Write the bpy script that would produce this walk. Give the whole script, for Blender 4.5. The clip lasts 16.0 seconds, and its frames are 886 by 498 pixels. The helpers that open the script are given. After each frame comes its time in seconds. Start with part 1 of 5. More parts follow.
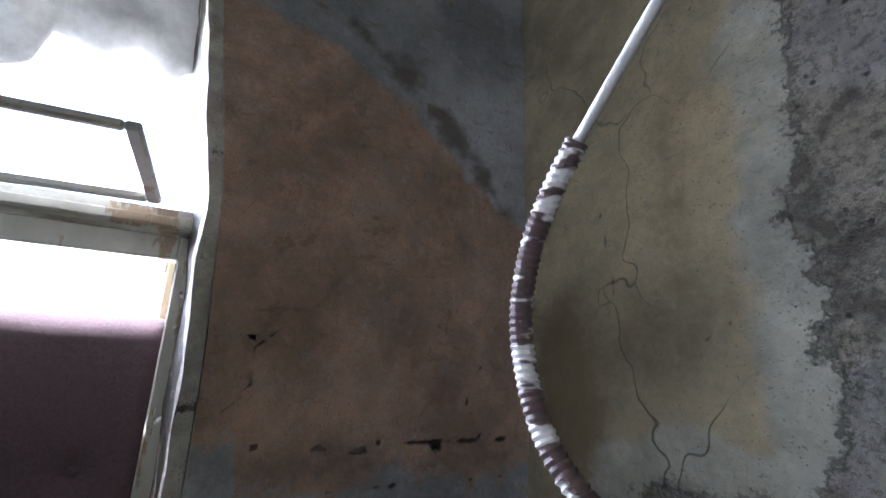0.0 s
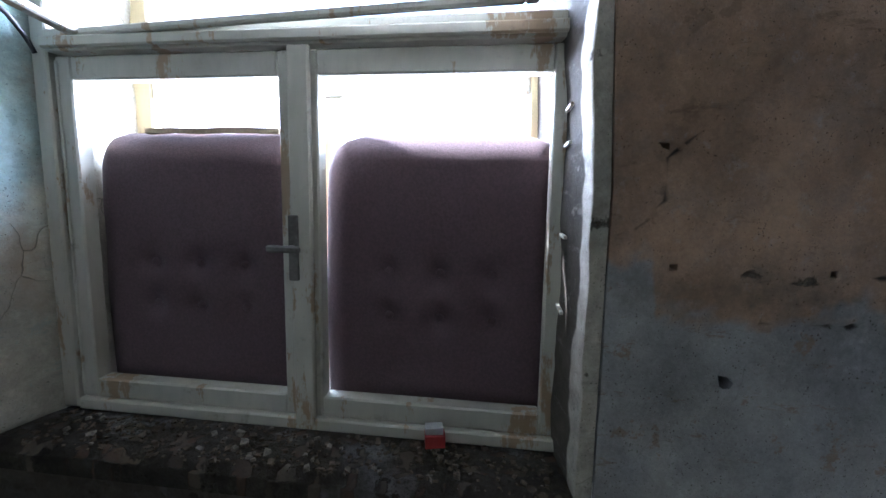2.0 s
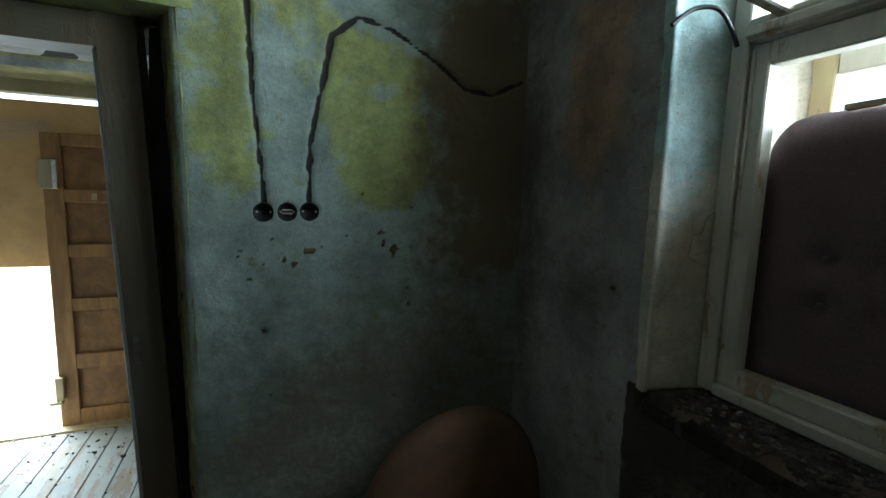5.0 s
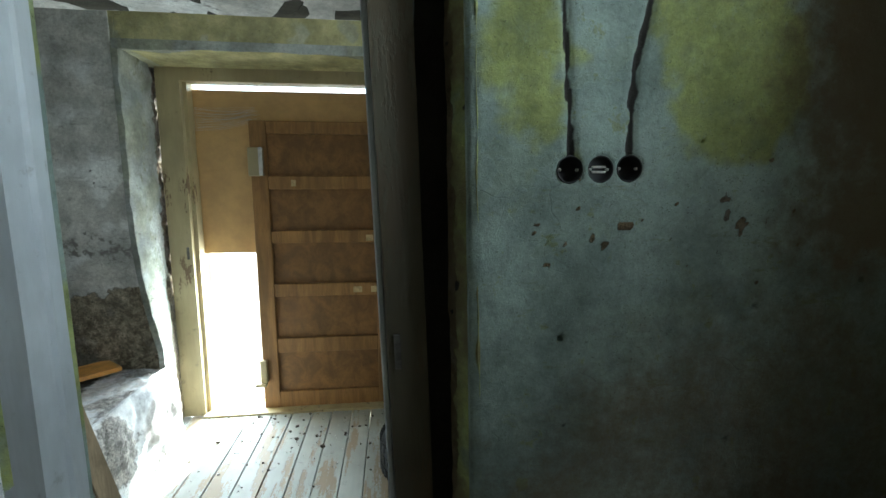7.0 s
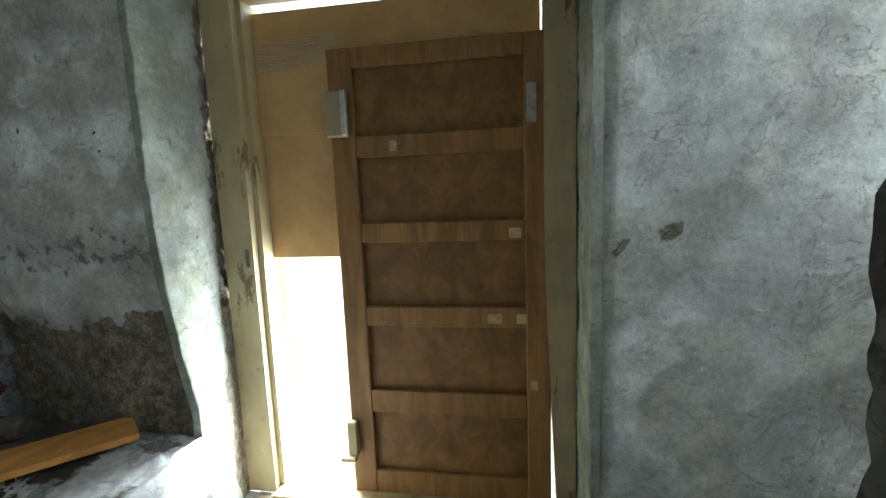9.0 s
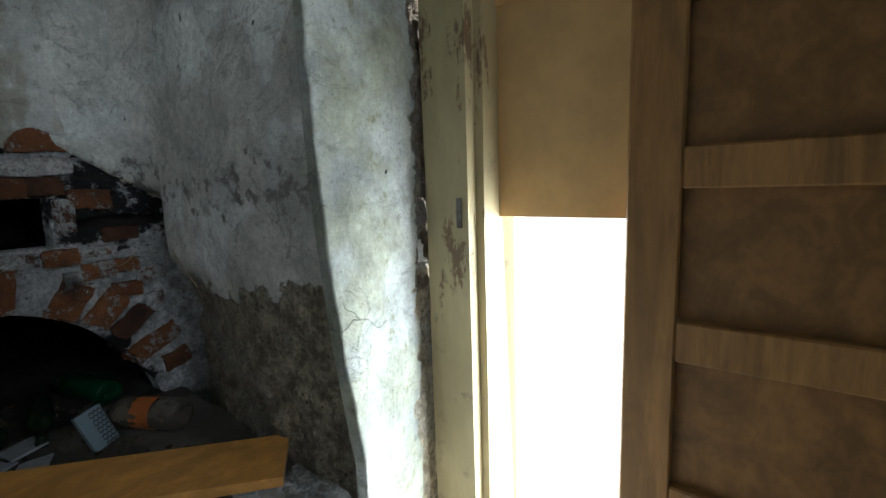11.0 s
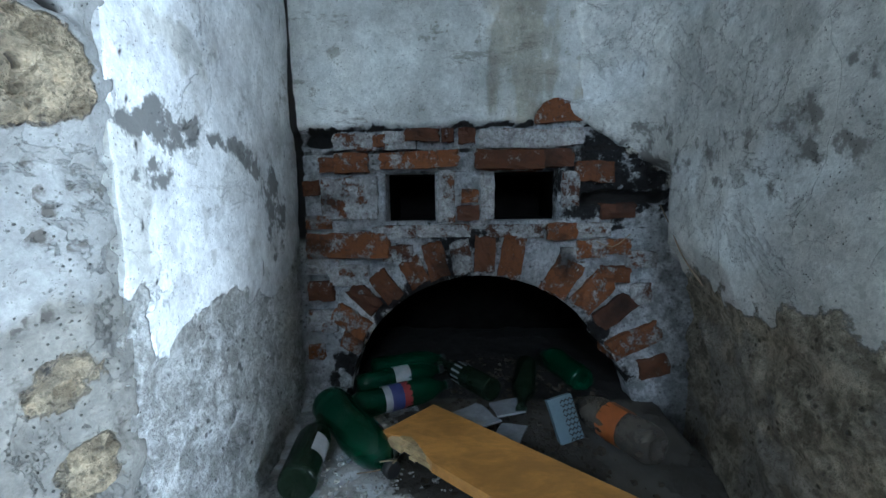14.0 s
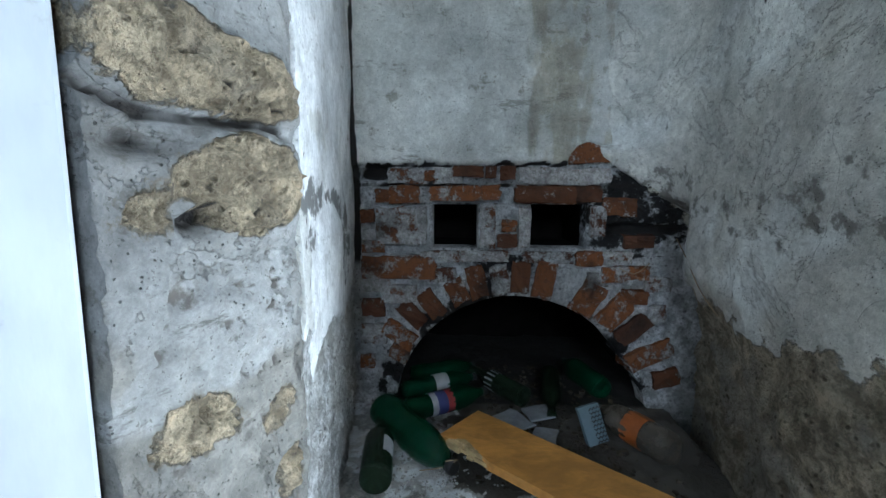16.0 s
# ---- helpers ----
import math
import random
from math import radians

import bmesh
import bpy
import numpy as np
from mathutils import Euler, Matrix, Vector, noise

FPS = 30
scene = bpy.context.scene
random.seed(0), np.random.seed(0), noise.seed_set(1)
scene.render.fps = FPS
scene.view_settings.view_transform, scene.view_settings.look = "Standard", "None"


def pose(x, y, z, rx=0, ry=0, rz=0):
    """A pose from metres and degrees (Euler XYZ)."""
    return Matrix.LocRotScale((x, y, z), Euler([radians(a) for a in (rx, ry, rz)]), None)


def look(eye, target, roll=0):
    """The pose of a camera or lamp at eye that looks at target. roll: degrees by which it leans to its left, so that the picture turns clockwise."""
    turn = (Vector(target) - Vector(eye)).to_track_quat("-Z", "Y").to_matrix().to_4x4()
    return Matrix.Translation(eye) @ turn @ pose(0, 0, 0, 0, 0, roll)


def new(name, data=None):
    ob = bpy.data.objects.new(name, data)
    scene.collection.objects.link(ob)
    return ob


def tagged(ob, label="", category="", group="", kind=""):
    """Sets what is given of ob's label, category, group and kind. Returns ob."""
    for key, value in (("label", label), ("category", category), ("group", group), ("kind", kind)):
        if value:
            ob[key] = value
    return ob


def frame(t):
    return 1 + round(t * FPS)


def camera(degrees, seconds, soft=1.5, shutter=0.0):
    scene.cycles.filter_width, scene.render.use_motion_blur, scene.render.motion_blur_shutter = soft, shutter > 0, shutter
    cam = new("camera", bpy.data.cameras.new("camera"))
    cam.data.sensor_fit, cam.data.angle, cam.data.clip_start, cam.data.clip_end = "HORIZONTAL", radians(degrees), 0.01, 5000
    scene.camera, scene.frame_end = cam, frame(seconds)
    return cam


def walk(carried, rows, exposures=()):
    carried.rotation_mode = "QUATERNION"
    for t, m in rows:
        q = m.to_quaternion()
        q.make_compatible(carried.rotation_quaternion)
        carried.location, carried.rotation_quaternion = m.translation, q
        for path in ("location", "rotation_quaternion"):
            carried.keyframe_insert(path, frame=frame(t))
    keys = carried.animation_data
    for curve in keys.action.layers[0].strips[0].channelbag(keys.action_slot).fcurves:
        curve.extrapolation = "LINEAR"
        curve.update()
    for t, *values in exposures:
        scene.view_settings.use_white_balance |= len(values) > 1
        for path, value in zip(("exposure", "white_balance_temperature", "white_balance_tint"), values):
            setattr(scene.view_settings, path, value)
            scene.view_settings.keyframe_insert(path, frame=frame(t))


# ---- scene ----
cam = camera(90.4, 16.0)

EXPOSURES = [(0, 3.6, 5500, 20), (1, 3.7, 5300, 19), (1.5, 3.67, 5200, 18), (2.5, 3.3, 5200, 12), (3, 3.15, 5200, 9), (4, 2.6, 5300, 3), (5, 2.2, 5800, -3), (7.5, 2.5, 6100, -3), (8.2, 2.43, 6200, -2), (10.3, 1.95, 6200, 3), (11, 1.85, 6100, 4), (12, 1.85, 5000, 0), (13, 2.65, 5000, 0), (14.5, 2.85, 5300, 2), (16, 2.74, 5500, 3)]
PATH = [
    (0, (0.155, -1.992, 1.778), (1.88, -2.864, 2.29), 2.1),
    (0.5, (0.188, -1.963, 1.766), (2.1, -2.537, 1.901), 2.1),
    (1, (0.241, -1.904, 1.752), (2.218, -2.172, 1.611), 1.7),
    (1.5, (0.288, -1.85, 1.733), (2.275, -1.819, 1.513), 1.4),
    (2, (0.331, -1.801, 1.735), (2.297, -1.536, 1.482), 1.0),
    (2.5, (0.385, -1.729, 1.749), (2.244, -1.039, 1.484), 0.2),
    (3, (0.337, -1.623, 1.714), (2.01, -0.548, 1.502), -0.0),
    (3.5, (0.348, -1.587, 1.688), (1.721, -0.148, 1.487), 0.9),
    (4, (0.299, -1.56, 1.697), (1.433, 0.071, 1.465), 1.4),
    (4.5, (0.262, -1.527, 1.679), (1.17, 0.239, 1.443), 1.5),
    (5, (0.193, -1.486, 1.664), (0.942, 0.353, 1.419), 1.7),
    (5.2, (0.166, -1.471, 1.665), (0.849, 0.391, 1.407), 1.7),
    (7.3, (-0.241, -0.825, 1.541), (-0.035, 1.145, 1.261), -0.1),
    (7.5, (-0.267, -0.753, 1.536), (-0.059, 1.215, 1.251), -0.0),
    (8, (-0.347, -0.544, 1.536), (-0.177, 1.424, 1.225), -0.1),
    (8.2, (-0.349, -0.34, 1.498), (-0.301, 1.64, 1.218), -0.8),
    (10.3, (-0.568, 0.816, 1.314), (-1.264, 2.67, 1.033), -1.4),
    (10.5, (-0.638, 0.887, 1.267), (-1.452, 2.695, 1.003), -1.4),
    (11, (-0.875, 1.084, 1.208), (-2.041, 2.682, 0.916), -2.0),
    (11.5, (-1.066, 1.144, 1.148), (-2.631, 2.364, 0.896), -2.5),
    (12, (-1.213, 1.186, 1.14), (-3.041, 1.961, 0.901), -2.6),
    (12.5, (-1.305, 1.179, 1.14), (-3.275, 1.447, 0.925), -2.4),
    (13, (-1.329, 1.188, 1.123), (-3.316, 1.233, 0.901), -1.7),
    (13.5, (-1.309, 1.191, 1.113), (-3.295, 1.164, 0.88), -1.2),
    (14, (-1.274, 1.177, 1.13), (-3.258, 1.085, 0.9), -0.9),
    (14.5, (-1.23, 1.163, 1.159), (-3.209, 1.001, 0.921), -0.6),
    (15, (-1.179, 1.142, 1.181), (-3.16, 1.012, 0.934), -0.1),
    (15.5, (-1.14, 1.098, 1.204), (-3.124, 1.056, 0.951), 0.3),
    (16, (-1.116, 1.017, 1.244), (-3.1, 0.966, 0.989), 0.3),
]
walk(cam, [(t, look(eye, target, roll)) for t, eye, target, roll in PATH], EXPOSURES)

WINDOW_WATTS, DOOR_WATTS, HALL_FILL_WATTS = 33, 6.0, 5.4

# ---- world, sun, window light, hall fill ----
world = bpy.data.worlds.new("sky")
scene.world = world
world.use_nodes = True
wn = world.node_tree.nodes
sky = wn.new("ShaderNodeTexSky")
sky.sky_type = "NISHITA"
sky.sun_disc = False
sky.sun_elevation, sky.sun_rotation = radians(44), radians(17)
world.node_tree.links.new(sky.outputs[0], wn["Background"].inputs[0])
wn["Background"].inputs[1].default_value = 0.15

sun_data = bpy.data.lights.new("sun", "SUN")
sun_data.energy, sun_data.angle, sun_data.color = 5.0, radians(0.6), (1, 0.96, 0.9)
sun = new("sun", sun_data)
sun.matrix_world = look((2.9, 9.55, 9.64), (0, 0, 0))


def area_lamp(name, eye, target, wide, high, watts, color=(0.9, 0.95, 1)):
    d = bpy.data.lights.new(name, "AREA")
    d.shape, d.size, d.size_y, d.energy, d.color = "RECTANGLE", wide, high, watts, color
    o = new(name, d)
    o.matrix_world = look(eye, target)
    return o


area_lamp("window_skylight", (1.95, -1.32, 2.15), (0.4, -1.32, 1.75), 1.2, 1.1, WINDOW_WATTS)
# fill lamp added to brighten the hall from its unseen east end
area_lamp("hall_fill_light", (1.62, 1.175, 2.25), (-1.5, 1.25, 1.0), 0.56, 0.72, HALL_FILL_WATTS)
area_lamp("door_skylight", (-1.295, 2.2, 0.57), (-1.5, 1.0, 0.5), 0.34, 1.06, DOOR_WATTS)


# ---- materials ----
class Nodes:
    """Short hand for node trees."""

    def __init__(self, name):
        self.mat = bpy.data.materials.new(name)
        self.mat.use_nodes = True
        self.t = self.mat.node_tree
        self.b = self.t.nodes["Principled BSDF"]
        self.pos = self.node("ShaderNodeNewGeometry").outputs["Position"]

    def node(self, kind, operation="", feature="", blend="", attribute=""):
        n = self.t.nodes.new(kind)
        if operation:
            n.operation = operation
        if feature:
            n.feature = feature
        if blend:
            n.data_type, n.blend_type = "RGBA", blend
        if attribute:
            n.attribute_name = attribute
        return n

    def put(self, socket, value):
        if isinstance(value, (int, float)):
            socket.default_value = value
        elif isinstance(value, tuple):
            socket.default_value = value if len(value) == 4 or socket.type == "VECTOR" else (*value, 1)
        else:
            self.t.links.new(value, socket)

    def noise(self, scale, detail=4, rough=0.55, vector=None, distort=0.0):
        n = self.node("ShaderNodeTexNoise")
        self.put(n.inputs["Vector"], self.pos if vector is None else vector)
        n.inputs["Scale"].default_value, n.inputs["Detail"].default_value = scale, detail
        n.inputs["Roughness"].default_value, n.inputs["Distortion"].default_value = rough, distort
        return n.outputs["Fac"]

    def cells(self, scale, feature="F1", vector=None):
        n = self.node("ShaderNodeTexVoronoi", feature=feature)
        self.put(n.inputs["Vector"], self.pos if vector is None else vector)
        n.inputs["Scale"].default_value = scale
        return n.outputs["Distance"]

    def math(self, op, a, b=0.0, c=0.0):
        n = self.node("ShaderNodeMath", operation=op)
        for s, v in zip(n.inputs, (a, b, c)):
            self.put(s, v)
        return n.outputs[0]

    def span(self, value, lo, hi, a=0.0, b=1.0):
        n = self.node("ShaderNodeMapRange")
        n.interpolation_type = "SMOOTHSTEP"
        for s, v in zip(n.inputs, (value, lo, hi, a, b)):
            self.put(s, v)
        return n.outputs[0]

    def mix(self, fac, a, b, blend="MIX"):
        n = self.node("ShaderNodeMix", blend=blend)
        self.put(n.inputs[0], fac)
        self.put(n.inputs[6], a)
        self.put(n.inputs[7], b)
        return n.outputs[2]

    def attr(self, name):
        return self.node("ShaderNodeAttribute", attribute=name).outputs["Fac"]

    def stretched(self, x, y, z):
        n = self.node("ShaderNodeMapping")
        self.put(n.inputs["Vector"], self.pos)
        n.inputs["Scale"].default_value = (x, y, z)
        return n.outputs[0]

    def object_space(self):
        return self.node("ShaderNodeTexCoord").outputs["Object"]

    def random(self):
        return self.node("ShaderNodeObjectInfo").outputs["Random"]

    def done(self, color, rough=0.8, height=None, strength=0.4, depth=0.01, metal=0.0, **more):
        self.put(self.b.inputs["Base Color"], color)
        self.put(self.b.inputs["Roughness"], rough)
        self.put(self.b.inputs["Metallic"], metal)
        for k, v in more.items():
            self.put(self.b.inputs[k.replace("_", " ")], v)
        if height is not None:
            n = self.node("ShaderNodeBump")
            n.inputs["Strength"].default_value, n.inputs["Distance"].default_value = strength, depth
            self.put(n.inputs["Height"], height)
            self.put(self.b.inputs["Normal"], n.outputs[0])
        return self.mat


def plaster(name, paint, under, masonry, stain, crack=0.5, worn=1.0, blotch=False, peeling=0.0):
    """Old limewash: paint over an older coat, bare masonry where it fell, stains and darker tone. The layers' shapes
    are in the mesh.
    """
    m = Nodes(name)
    fine = m.noise(38, 6, 0.65)
    mid = m.noise(7, 5, 0.6)
    big = m.noise(1.7, 3, 0.5)
    edge = m.math("ADD", m.math("MULTIPLY_ADD", fine, 0.7, -0.35), m.math("MULTIPLY_ADD", m.noise(90, 4, 0.7), 0.5, -0.25))
    lost = m.span(m.math("ADD", m.attr("lost"), edge), 0.42, 0.58)
    coat = m.span(m.math("ADD", m.attr("coat"), m.math("MULTIPLY_ADD", mid, 0.7, -0.35)), 0.3, 0.7)
    dirt = m.span(m.math("ADD", m.attr("dirt"), m.math("ADD", m.math("MULTIPLY_ADD", mid, 0.7, -0.35), m.math("MULTIPLY_ADD", fine, 0.6, -0.3))), 0.25, 0.9)
    if blotch:
        rag = m.math("ADD", m.math("MULTIPLY_ADD", m.noise(16, 5, 0.7), 2.2, -1.1), m.math("MULTIPLY_ADD", fine, 1.4, -0.7))
        dirt = m.span(m.math("ADD", m.attr("dirt"), rag), 0.5, 0.85, 0, 1.1)
    c = m.mix(m.span(big, 0.35, 0.65), tuple(v * 0.76 for v in paint), tuple(min(1, v * 1.18) for v in paint))
    u = m.mix(m.span(mid, 0.35, 0.65), tuple(v * 0.8 for v in under), tuple(min(1, v * 1.15) for v in under))
    c = m.mix(coat, c, u)
    c = m.mix(m.math("MULTIPLY", m.span(m.noise(12, 6, 0.7), 0.4, 0.7), 0.35), c, tuple(0.55 * v for v in paint))
    c = m.mix(m.math("MULTIPLY", m.span(m.noise(26, 5, 0.75), 0.55, 0.72), 0.3), c, tuple(min(1, 1.35 * v) for v in paint))
    flake = m.span(m.noise(15, 5, 0.7), 0.6, 0.66)
    c = m.mix(m.math("MULTIPLY", flake, 0.45 * worn), c, tuple(v * 0.6 for v in under))
    peel = m.span(m.noise(5.5, 9, 0.68, distort=0.6), 0.545, 0.56)
    c = m.mix(m.math("MULTIPLY", peel, peeling), c, tuple(v * 0.78 for v in under))
    rim = m.math("MULTIPLY", m.span(m.noise(5.5, 9, 0.68, distort=0.6), 0.532, 0.545), m.span(m.noise(5.5, 9, 0.68, distort=0.6), 0.547, 0.556, 1, 0))
    # peeled patches get a dark outline, edge shade put into the colour
    c = m.mix(m.math("MULTIPLY", rim, 0.5 * peeling), c, tuple(v * 0.3 for v in under))
    grit = m.noise(150, 3, 0.7)
    speck = m.span(m.math("ADD", grit, m.math("MULTIPLY", big, 0.15)), 0.7, 0.75)
    c = m.mix(m.math("MULTIPLY", speck, 0.6), c, (0.07, 0.065, 0.055))
    c = m.mix(m.span(grit, 0.3, 0.7, 0.12 * worn, 0.0), c, (0.05, 0.05, 0.05))
    scuff = m.span(m.noise(9, 6, 0.8, m.stretched(0.6, 0.6, 2.2)), 0.58, 0.66)
    c = m.mix(m.math("MULTIPLY", scuff, 0.4 * worn), c, tuple(0.5 * v for v in under))
    hollow = m.span(m.cells(55), 0.12, 0.3, 1, 0)
    hollow = m.math("MULTIPLY", hollow, m.span(m.noise(14, 4), 0.45, 0.6))
    stone = m.mix(m.span(m.noise(22, 6, 0.7), 0.38, 0.62), tuple(v * 0.55 for v in masonry), tuple(min(1, v * 1.3) for v in masonry))
    stone = m.mix(m.math("MULTIPLY", m.span(m.noise(5, 3), 0.5, 0.6), 0.6), stone, tuple(0.5 * (v + 0.42) for v in masonry))
    stone = m.mix(m.math("MULTIPLY", m.span(m.noise(85, 5, 0.8), 0.5, 0.6), 0.55), stone, tuple(0.35 * v for v in masonry))
    stone = m.mix(m.math("MULTIPLY", hollow, 0.8), stone, tuple(0.2 * v for v in masonry))
    raw = m.math("ADD", m.attr("lost"), edge)
    # thin dark line round fallen plaster: its edge's shade painted in
    edge_shade = m.math("MULTIPLY", m.span(raw, 0.36, 0.45), m.span(raw, 0.47, 0.56, 1, 0))
    c = m.mix(lost, c, stone)
    c = m.mix(m.math("MULTIPLY", edge_shade, 0.55), c, tuple(0.3 * v for v in masonry))
    prick = m.math("MULTIPLY", m.span(m.cells(120), 0.1, 0.2, 1, 0), m.span(m.noise(20, 3), 0.48, 0.62))
    c = m.mix(m.math("MULTIPLY", prick, 0.4 * worn), c, tuple(0.25 * v for v in under))
    rub = m.math("MULTIPLY", m.span(m.noise(60, 6, 0.8), 0.36, 0.64, 0.93 - 0.3 * peeling, 1.05 + 0.2 * peeling), m.span(m.noise(3.4, 8, 0.75), 0.34, 0.62, 0.74, 1.1))
    c = m.mix(1.0, c, rub, "MULTIPLY")
    c = m.mix(m.math("MULTIPLY", dirt, 0.88), c, stain)
    wob = m.node("ShaderNodeVectorMath", operation="MULTIPLY_ADD")
    nz = m.node("ShaderNodeTexNoise")
    nz.inputs["Scale"].default_value = 6
    m.put(nz.inputs["Vector"], m.pos)
    m.put(wob.inputs[0], nz.outputs["Color"])
    wob.inputs[1].default_value = (0.25, 0.25, 0.25)
    m.put(wob.inputs[2], m.pos)
    hair = m.span(m.cells(2.6, "DISTANCE_TO_EDGE", wob.outputs[0]), 0.0, 0.005, 1, 0)
    hair = m.math("MULTIPLY", hair, m.span(m.noise(2.3, 2), 0.5, 0.62))
    c = m.mix(m.math("MULTIPLY", hair, crack), c, (0.05, 0.045, 0.04))
    groove = m.span(m.attr("groove"), 0.3, 0.7)
    c = m.mix(groove, c, (0.035, 0.032, 0.03))
    pits = m.math("MULTIPLY", m.noise(60, 5, 0.75), m.math("MULTIPLY_ADD", lost, 2.0, 0.14))
    h = m.math("ADD", pits, m.math("MULTIPLY", mid, 0.5))
    h = m.math("SUBTRACT", h, m.math("MULTIPLY", hair, 0.5 * crack))
    h = m.math("SUBTRACT", h, m.math("MULTIPLY", lost, 0.6))
    h = m.math("SUBTRACT", h, m.math("MULTIPLY", m.math("MULTIPLY", hollow, lost), 0.8))
    h = m.math("ADD", h, m.math("MULTIPLY", grit, 0.07))
    h = m.math("SUBTRACT", h, m.math("MULTIPLY", peel, 0.5 * peeling))
    h = m.math("SUBTRACT", h, m.math("MULTIPLY", prick, 0.35))
    return m.done(c, 0.93, h, 1.0, 0.014, Specular_IOR_Level=0.2)


def painted_wood(name, color, bare=(0.3, 0.22, 0.14), wear=0.6, along=(1, 1, 1), rough=0.55):
    m = Nodes(name)
    v = m.stretched(*along)
    grain = m.noise(40, 4, 0.6, v)
    chip = m.span(m.math("ADD", m.noise(9, 6, 0.7, v), m.math("MULTIPLY", m.noise(70, 2), 0.12)), wear, wear + 0.05)
    c = m.mix(m.span(m.noise(3, 3), 0.35, 0.65), tuple(x * 0.8 for x in color), color)
    c = m.mix(m.math("MULTIPLY", m.span(grain, 0.3, 0.7), 0.25), c, tuple(x * 0.6 for x in color))
    c = m.mix(chip, c, bare)
    dirt = m.span(m.noise(14, 5, 0.7), 0.58, 0.75)
    c = m.mix(m.math("MULTIPLY", dirt, 0.5), c, (0.09, 0.075, 0.06))
    h = m.math("SUBTRACT", m.math("MULTIPLY", grain, 0.4), m.math("MULTIPLY", chip, 0.5))
    return m.done(c, rough, h, 0.4, 0.003)


def raw_wood(name, color, along=(1, 1, 1), rough=0.65, dirt_amount=0.5):
    m = Nodes(name)
    v = m.stretched(*along)
    rings = m.noise(18, 5, 0.65, v, 0.6)
    fine = m.noise(120, 3, 0.6, v)
    c = m.mix(m.span(rings, 0.32, 0.68), tuple(x * 0.62 for x in color), tuple(min(1, x * 1.15) for x in color))
    c = m.mix(m.math("MULTIPLY", m.span(fine, 0.4, 0.7), 0.3), c, tuple(x * 0.45 for x in color))
    c = m.mix(m.math("MULTIPLY", m.span(m.noise(5, 5, 0.7), 0.52, 0.75), dirt_amount), c, tuple(x * 0.3 for x in color))
    c = m.mix(m.math("MULTIPLY", m.span(m.random(), 0, 1), 0.25), c, tuple(x * 0.6 for x in color))
    return m.done(c, rough, m.math("ADD", rings, fine), 0.25, 0.003)


def plain(name, color, rough=0.5, metal=0.0, vary=0.2, scale=25, relief=0.15, **more):
    m = Nodes(name)
    n = m.noise(scale, 5, 0.65)
    c = m.mix(m.span(n, 0.3, 0.7), tuple(x * (1 - vary) for x in color), tuple(min(1, x * (1 + vary)) for x in color))
    return m.done(c, m.math("MULTIPLY_ADD", n, 0.25, rough - 0.1), n, relief, 0.002, metal, **more)


def brick_material(name, soot=0.0, limed=0.0):
    m = Nodes(name)
    r = m.random()
    c = m.mix(r, (0.08, 0.036, 0.023), (0.23, 0.088, 0.034))
    n = m.noise(45, 6, 0.7)
    c = m.mix(m.math("MULTIPLY", m.span(n, 0.45, 0.7), 0.6), c, (0.14, 0.065, 0.04))
    lime = m.span(m.math("ADD", m.noise(18, 6, 0.8), m.math("MULTIPLY", r, 0.12)), 0.6 - limed, 0.68 - limed)
    pale = m.mix(m.span(m.noise(60, 5, 0.8), 0.4, 0.65), (0.3, 0.3, 0.3), (0.56, 0.56, 0.55))
    c = m.mix(m.math("MULTIPLY", lime, 0.85), c, pale)
    c = m.mix(m.math("MULTIPLY", m.span(m.noise(90, 4, 0.8), 0.5, 0.66), 0.55), c, (0.05, 0.03, 0.022))
    c = m.mix(m.span(m.noise(6, 4), 0.5 - soot, 0.72 - soot, 0, 0.85), c, (0.02, 0.018, 0.017))
    h = m.math("ADD", n, m.math("MULTIPLY", lime, 0.4))
    return m.done(c, 0.95, h, 1.0, 0.008, Specular_IOR_Level=0.15)


def pet_plastic(name, color, clear=0.75):
    m = Nodes(name)
    dust = m.noise(12, 5, 0.7)
    c = m.mix(m.span(dust, 0.5, 0.8, 0, 0.12), color, (0.3, 0.3, 0.28))
    tr = m.span(dust, 0.45, 0.8, clear, clear * 0.4)
    return m.done(c, m.span(dust, 0.45, 0.85, 0.06, 0.35), m.noise(9, 3), 0.15, 0.004, Transmission_Weight=tr, IOR=1.35)


M = {}
M["north_room"] = plaster("limewash_green", (0.305, 0.375, 0.34), (0.36, 0.4, 0.15), (0.2, 0.15, 0.09), (0.15, 0.115, 0.07), 0.12, 1.4, False, 0.1)
M["east_room"] = plaster("limewash_ochre", (0.33, 0.33, 0.335), (0.38, 0.255, 0.175), (0.2, 0.17, 0.13), (0.1, 0.085, 0.07), 0.1, 1.5)
M["south_room"] = plaster("limewash_cream", (0.24, 0.205, 0.13), (0.25, 0.245, 0.2), (0.22, 0.2, 0.16), (0.1, 0.075, 0.04), 0.45)
M["reveal"] = plaster("limewash_white", (0.6, 0.57, 0.48), (0.45, 0.6, 0.6), (0.3, 0.24, 0.18), (0.32, 0.27, 0.2), 0.5)
M["hall"] = plaster("limewash_blue", (0.8, 0.81, 0.79), (0.6, 0.59, 0.55), (0.46, 0.4, 0.3), (0.2, 0.19, 0.175), 0.1, 1.6, True, 0.26)
M["hall_white"] = plaster("limewash_pale", (0.82, 0.83, 0.84), (0.66, 0.66, 0.63), (0.84, 0.83, 0.79), (0.17, 0.17, 0.165), 0.15, 1.3, True, 0.26)
